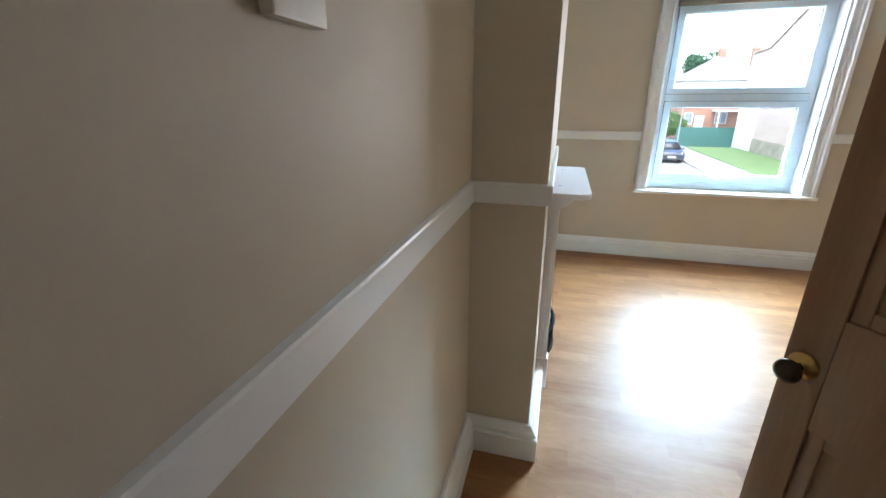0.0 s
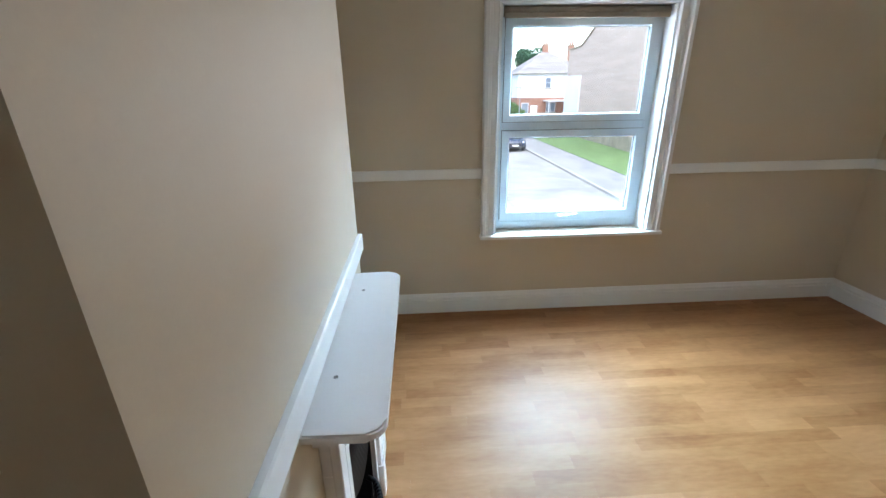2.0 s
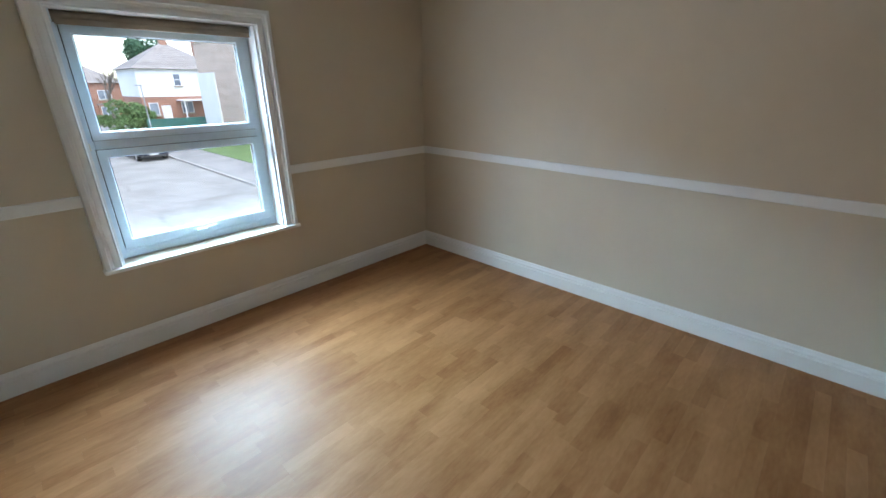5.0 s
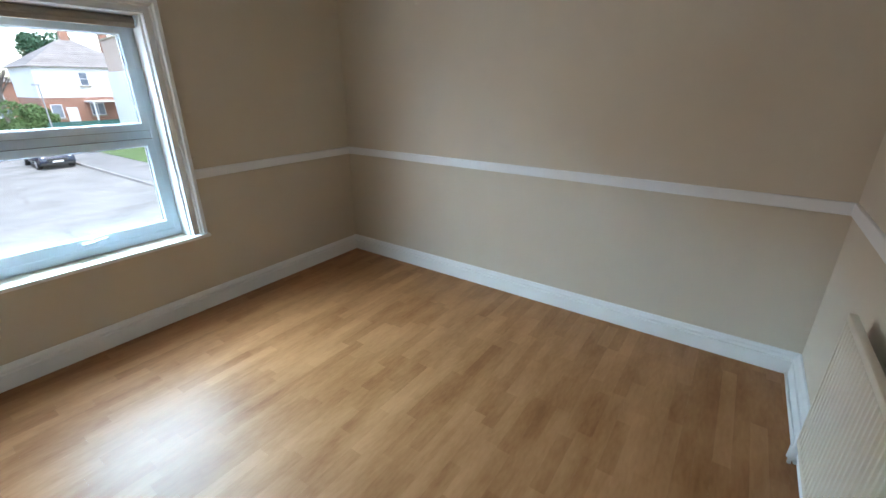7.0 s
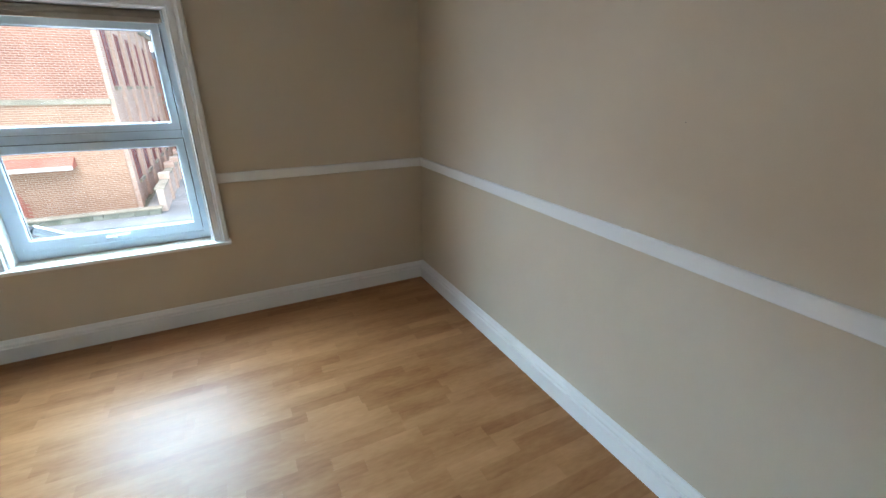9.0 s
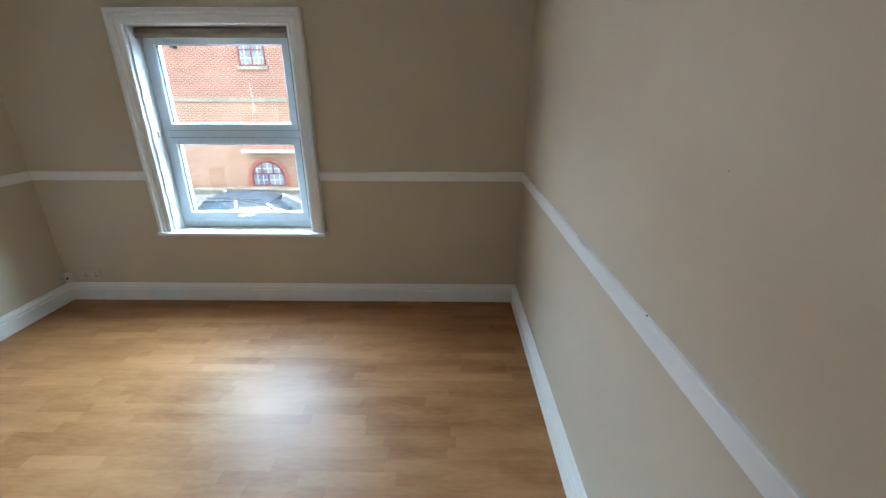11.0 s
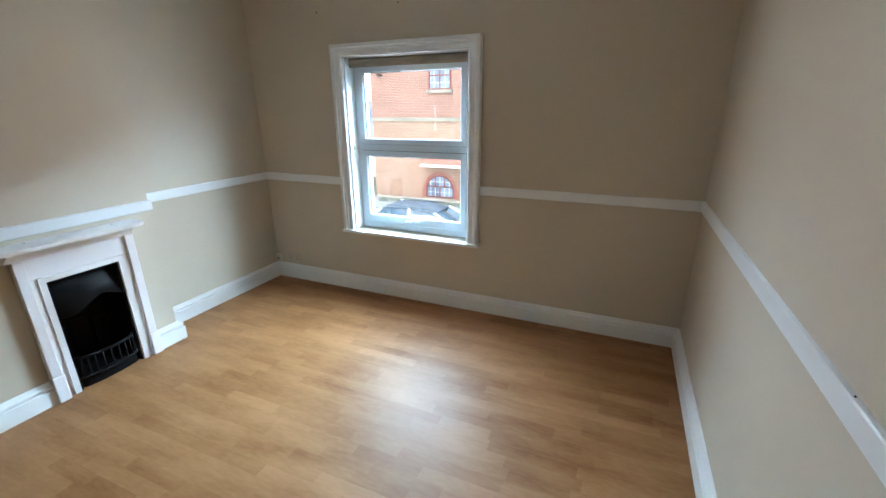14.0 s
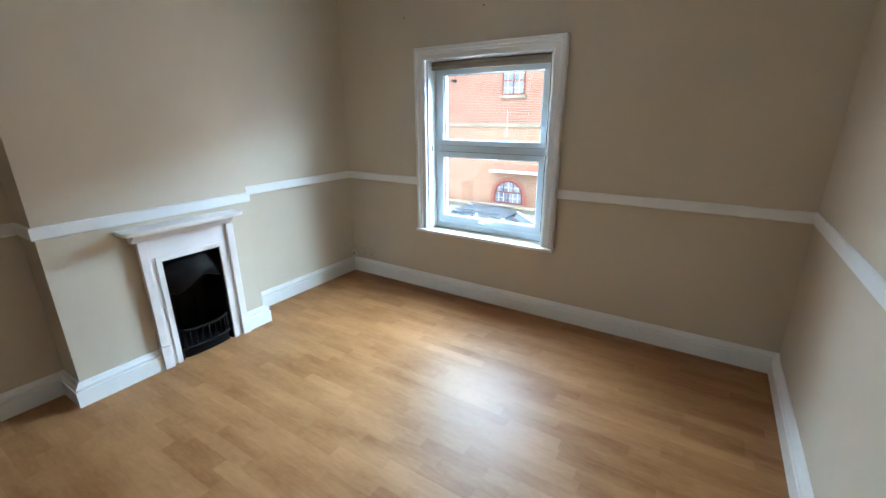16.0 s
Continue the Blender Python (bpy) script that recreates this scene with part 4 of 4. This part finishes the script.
semi(4.5, 11.0, 76, red_brick, "red brick semi-detached house with a hipped roof")
semi(17.0, 11.0, 78, pale_brick, "pale brick semi-detached house behind the trees")
gb = empty("gable_house", "brick house with a grey gabled roof far down the street", "house")
part("wall", prism(B(), [(-2.5, G), (4.2, G), (4.2, 1.6), (0.85, 4.0), (-2.5, 1.6)], "y", 84, 92), red_brick, gb)
part("roof", prism(B(), [(-2.9, 1.32), (0.85, 4.0), (4.6, 1.32), (4.6, 1.55), (0.85, 4.25), (-2.9, 1.55)], "y", 83.7, 92.3), slate, gb)
opening(gb, "y", 0.9, 0.2, 1.4, 1.2, 84, white_frame, (2, 1))
opening(gb, "y", -0.6, -2.4, 1.4, 1.3, 84, white_frame, (2, 1))

# ---- plants ----


def leaves(name, blobs, count, size, material, parent, seed):
    """Many small leaf quads strewn through rounded clumps (centre, radii)."""
    r = np.random.default_rng(seed)
    vs, fs = [], []
    for k in range(count):
        c, rad_ = blobs[int(r.integers(len(blobs)))]
        d = r.normal(size=3)
        d /= np.linalg.norm(d)
        p = np.array(c) + d * np.array(rad_) * r.uniform(0.55, 1.08)
        u = r.normal(size=3)
        u /= np.linalg.norm(u)
        v = np.cross(u, r.normal(size=3))
        v /= np.linalg.norm(v)
        a = size * r.uniform(0.6, 1.4)
        n0 = len(vs)
        vs += [tuple(p + u * a), tuple(p + v * a * 0.6), tuple(p - u * a), tuple(p - v * a * 0.6)]
        fs.append((n0, n0 + 1, n0 + 2, n0 + 3))
    me = bpy.data.meshes.new(name)
    me.from_pydata(vs, [], fs)
    me.materials.append(material)
    ob = new(name, me)
    ob.parent = parent
    return ob


def limb(bm, p, d, length, r, depth, rg):
    q = p + d * length
    cyl(bm, p, q, r, r * 0.65, 7)
    if depth:
        for _ in range(3):
            e = (d + Vector((rg.uniform(-1, 1), rg.uniform(-1, 1), rg.uniform(-0.1, 0.8))) * 0.6).normalized()
            limb(bm, q - d * length * rg.uniform(0, 0.35), e, length * rg.uniform(0.55, 0.75), r * 0.6, depth - 1, rg)


tree = empty("evergreen_tree", "dark green evergreen tree behind the white house", "tree", (19.5, 74, G))
bm = B()
limb(bm, Vector((0, 0, 0)), Vector((0, 0, 1)), 4.0, 0.3, 1, random.Random(2))
part("trunk", bm, bark, tree)
rg = random.Random(5)
leaves("crown", [((rg.uniform(-2.4, 2.2), rg.uniform(-1.5, 1.5), rg.uniform(4.0, 9.9)), (rg.uniform(0.9, 1.6), 1.3, rg.uniform(0.8, 1.4))) for _ in range(26)], 10000, 0.19, leaf_dark, tree, 3)
bare = empty("bare_tree", "leafless grey tree at the end of the street", "tree", (12.6, 70, G))
bm = B()
limb(bm, Vector((0, 0, 0)), Vector((0, 0, 1)), 3.2, 0.2, 4, random.Random(9))
part("trunk", bm, bark, bare, "bare branching trunk")
bush = empty("garden_bush", "large green bush at the street corner", "bush", (10.9, 52, G))
bm = B()
limb(bm, Vector((0, 0, 0)), Vector((0, 0, 1)), 0.8, 0.1, 2, random.Random(4))
part("stem", bm, bark, bush)
leaves("crown", [((rg.uniform(-1.6, 1.4), rg.uniform(-1, 1), rg.uniform(0.7, 2.9)), (0.9, 0.9, 0.7)) for _ in range(14)], 5000, 0.12, leaf, bush, 8)
for x0, x1, y, h, sd in ((5.6, 9.2, 71.2, 1.9, 1), (9.6, 15.5, 71.0, 1.3, 2)):
    hd = empty("hedge", "clipped green garden hedge before the brick house", "hedge", ((x0 + x1) / 2, y, G), group="front hedges")
    w = (x1 - x0) / 2
    bm = B()
    for k in range(5):
        cyl(bm, (-w + (k + 0.5) * w * 0.4, 0, 0), (-w + (k + 0.5) * w * 0.4, 0, h * 0.6), 0.05, 0.02, 6)
    part("stem", bm, bark, hd)
    leaves("crown", [((-w + (k + 0.5) * 2 * w / 9, 0, h * z), (0.45, 0.5, h * 0.28)) for k in range(9) for z in (0.3, 0.7)], 3500, 0.13, leaf, hd, sd)
wd = empty("corner_shrub", "small green shrub beside a parked car", "bush", (0.2, 60, G))
leaves("crown", [((rg.uniform(-0.7, 0.7), rg.uniform(-0.5, 0.5), rg.uniform(0.4, 1.6)), (0.6, 0.6, 0.5)) for _ in range(8)], 1800, 0.1, leaf, wd, 12)

# street lamp
lp = empty("street_lamp", "slim grey street lamp post on the pavement", "street lamp", (9.7, 41, G + 0.1))
bm = B()
cyl(bm, (0, 0, 0), (0, 0, 4.6), 0.06, 0.04, 12)
part("post", bm, lead_grey, lp)
part("lantern", box(B(), -0.35, 0.1, -0.09, 0.09, 4.6, 4.7, 0.02), lead_grey, lp)

# ---- cars ----


def car(label, at, turn, colour, dark_roof=False, rails=False, size=1.0):
    c = empty("car", label, "car", group="parked cars")
    W2 = 0.86
    lower = [(-2.1, 0.30), (-2.12, 0.62), (-2.02, 0.80), (-1.15, 0.93), (1.25, 0.95), (1.95, 0.92), (2.08, 0.70), (2.08, 0.32)]
    bmx = B()
    rows_ = []
    for wy, inset in ((-W2, 0.06), (-W2 * 0.94, 0.0), (W2 * 0.94, 0.0), (W2, 0.06)):
        rows_.append([bmx.verts.new((x * (1 - inset * 0.3), wy, z - (0.04 if inset and z > 0.7 else 0))) for x, z in lower])
    for a, b in zip(rows_, rows_[1:]):
        for i in range(len(lower)):
            j = (i + 1) % len(lower)
            bmx.faces.new((a[i], a[j], b[j], b[i]))
    bmx.faces.new(rows_[0][::-1]), bmx.faces.new(rows_[-1])
    bmesh.ops.bevel(bmx, geom=[e for e in bmx.edges], offset=0.035, segments=2, affect="EDGES")
    body = part("body", bmx, colour, c, "", True)
    cab = [(-1.2, 0.90), (-0.45, 1.40), (0.2, 1.50), (1.2, 1.46), (1.95, 0.92)]
    bmx = B()
    r0 = [[bmx.verts.new((x, s * (0.80 if z < 1 else 0.62), z)) for x, z in cab] for s in (-1, 1)]
    for i in range(len(cab)):
        j = (i + 1) % len(cab)
        bmx.faces.new((r0[0][i], r0[0][j], r0[1][j], r0[1][i]))
    bmx.faces.new(r0[0][::-1]), bmx.faces.new(r0[1])
    bmesh.ops.bevel(bmx, geom=[e for e in bmx.edges], offset=0.04, segments=2, affect="EDGES")
    part("cabin_glass", bmx, car_glass, c, "dark tinted windows", True)
    bmx = B()
    prism(bmx, [(-0.50, 1.395), (0.2, 1.52), (1.22, 1.48), (1.30, 1.43), (0.2, 1.46), (-0.48, 1.37)], "y", -0.60, 0.60)
    bmesh.ops.bevel(bmx, geom=[e for e in bmx.edges], offset=0.012, segments=1, affect="EDGES")
    part("roof", bmx, grey_roof_paint if dark_roof else colour, c)
    for s in (-1, 1):
        for pts in (((-1.17, 0.93), (-0.47, 1.40)), ((0.33, 0.95), (0.36, 1.48)), ((1.24, 1.45), (1.9, 0.94))):
            bmx = B()
            cyl(bmx, (pts[0][0], s * 0.80, pts[0][1]), (pts[1][0], s * 0.625, pts[1][1]), 0.032, n=8)
            part("pillar", bmx, colour, c)
        part("mirror", ball(bmx := B(), (-0.95, s * 0.95, 0.98), 0.10, 0.6, 1.0, 0.7, 12) and bmx, colour, c, "", True)
        if rails:
            bmx = B()
            cyl(bmx, (-0.35, s * 0.56, 1.53), (1.15, s * 0.56, 1.56), 0.022, n=8)
            part("roof_rail", bmx, black_trim, c)
        for x in (-1.32, 1.30):
            bmx = B()
            cyl(bmx, (x, s * 0.66, 0.31), (x, s * 0.88, 0.31), 0.31, n=28)
            whl = part("wheel", bmx, tyre, c, "black tyre on a silver rim")
            bmx = B()
            cyl(bmx, (x, s * 0.875, 0.31), (x, s * 0.892, 0.31), 0.20, n=20)
            part("rim", bmx, alloy, whl)
        part("headlight", ball(bmx := B(), (-1.98, s * 0.64, 0.70), 0.17, 0.6, 1.0, 0.5, 12) and bmx, lamp_clear, c, "clear headlight", True)
        part("tail_light", box(B(), 2.0, 2.10, s * 0.70 - 0.1, s * 0.70 + 0.1, 0.62, 0.86, 0.02), lamp_red, c, "red tail light")
    part("grille", box(B(), -2.145, -2.06, -0.5, 0.5, 0.50, 0.64, 0.015), black_trim, c, "black grille")
    part("bumper", box(B(), -2.16, -2.0, -0.78, 0.78, 0.27, 0.42, 0.03), black_trim, c)
    part("number_plate", box(B(), -2.165, -2.15, -0.26, 0.26, 0.42, 0.53), plate_white, c, "white number plate")
    c.matrix_world = pose(*at, 0, 0, turn) @ Matrix.Diagonal((size, 1, 1, 1))
    return c


grey_roof_paint = surface("dark_car_roof", (0.025, 0.025, 0.03), (0.04, 0.04, 0.045), 2, 40, 0.5, 0.02, spec=0.25)
white_car, navy_car, silver_car = paint("white_car_paint", (0.60, 0.60, 0.61)), paint("dark_blue_car_paint", (0.02, 0.03, 0.06)), paint("silver_car_paint", (0.42, 0.43, 0.45))
car("white estate car with a dark roof parked below", (-3.3, 13.6, G), 180, white_car, True, True, 1.14)
car("dark blue car parked facing up the street", (7.9, 36.2, G), 90, navy_car)
car("silver car parked beside the kerb", (2.35, 28.4, G), 90, silver_car)
car("white car parked further along the kerb", (2.35, 41.0, G), 90, white_car)
car("silver car parked far along the street", (2.35, 50.0, G), 90, silver_car)
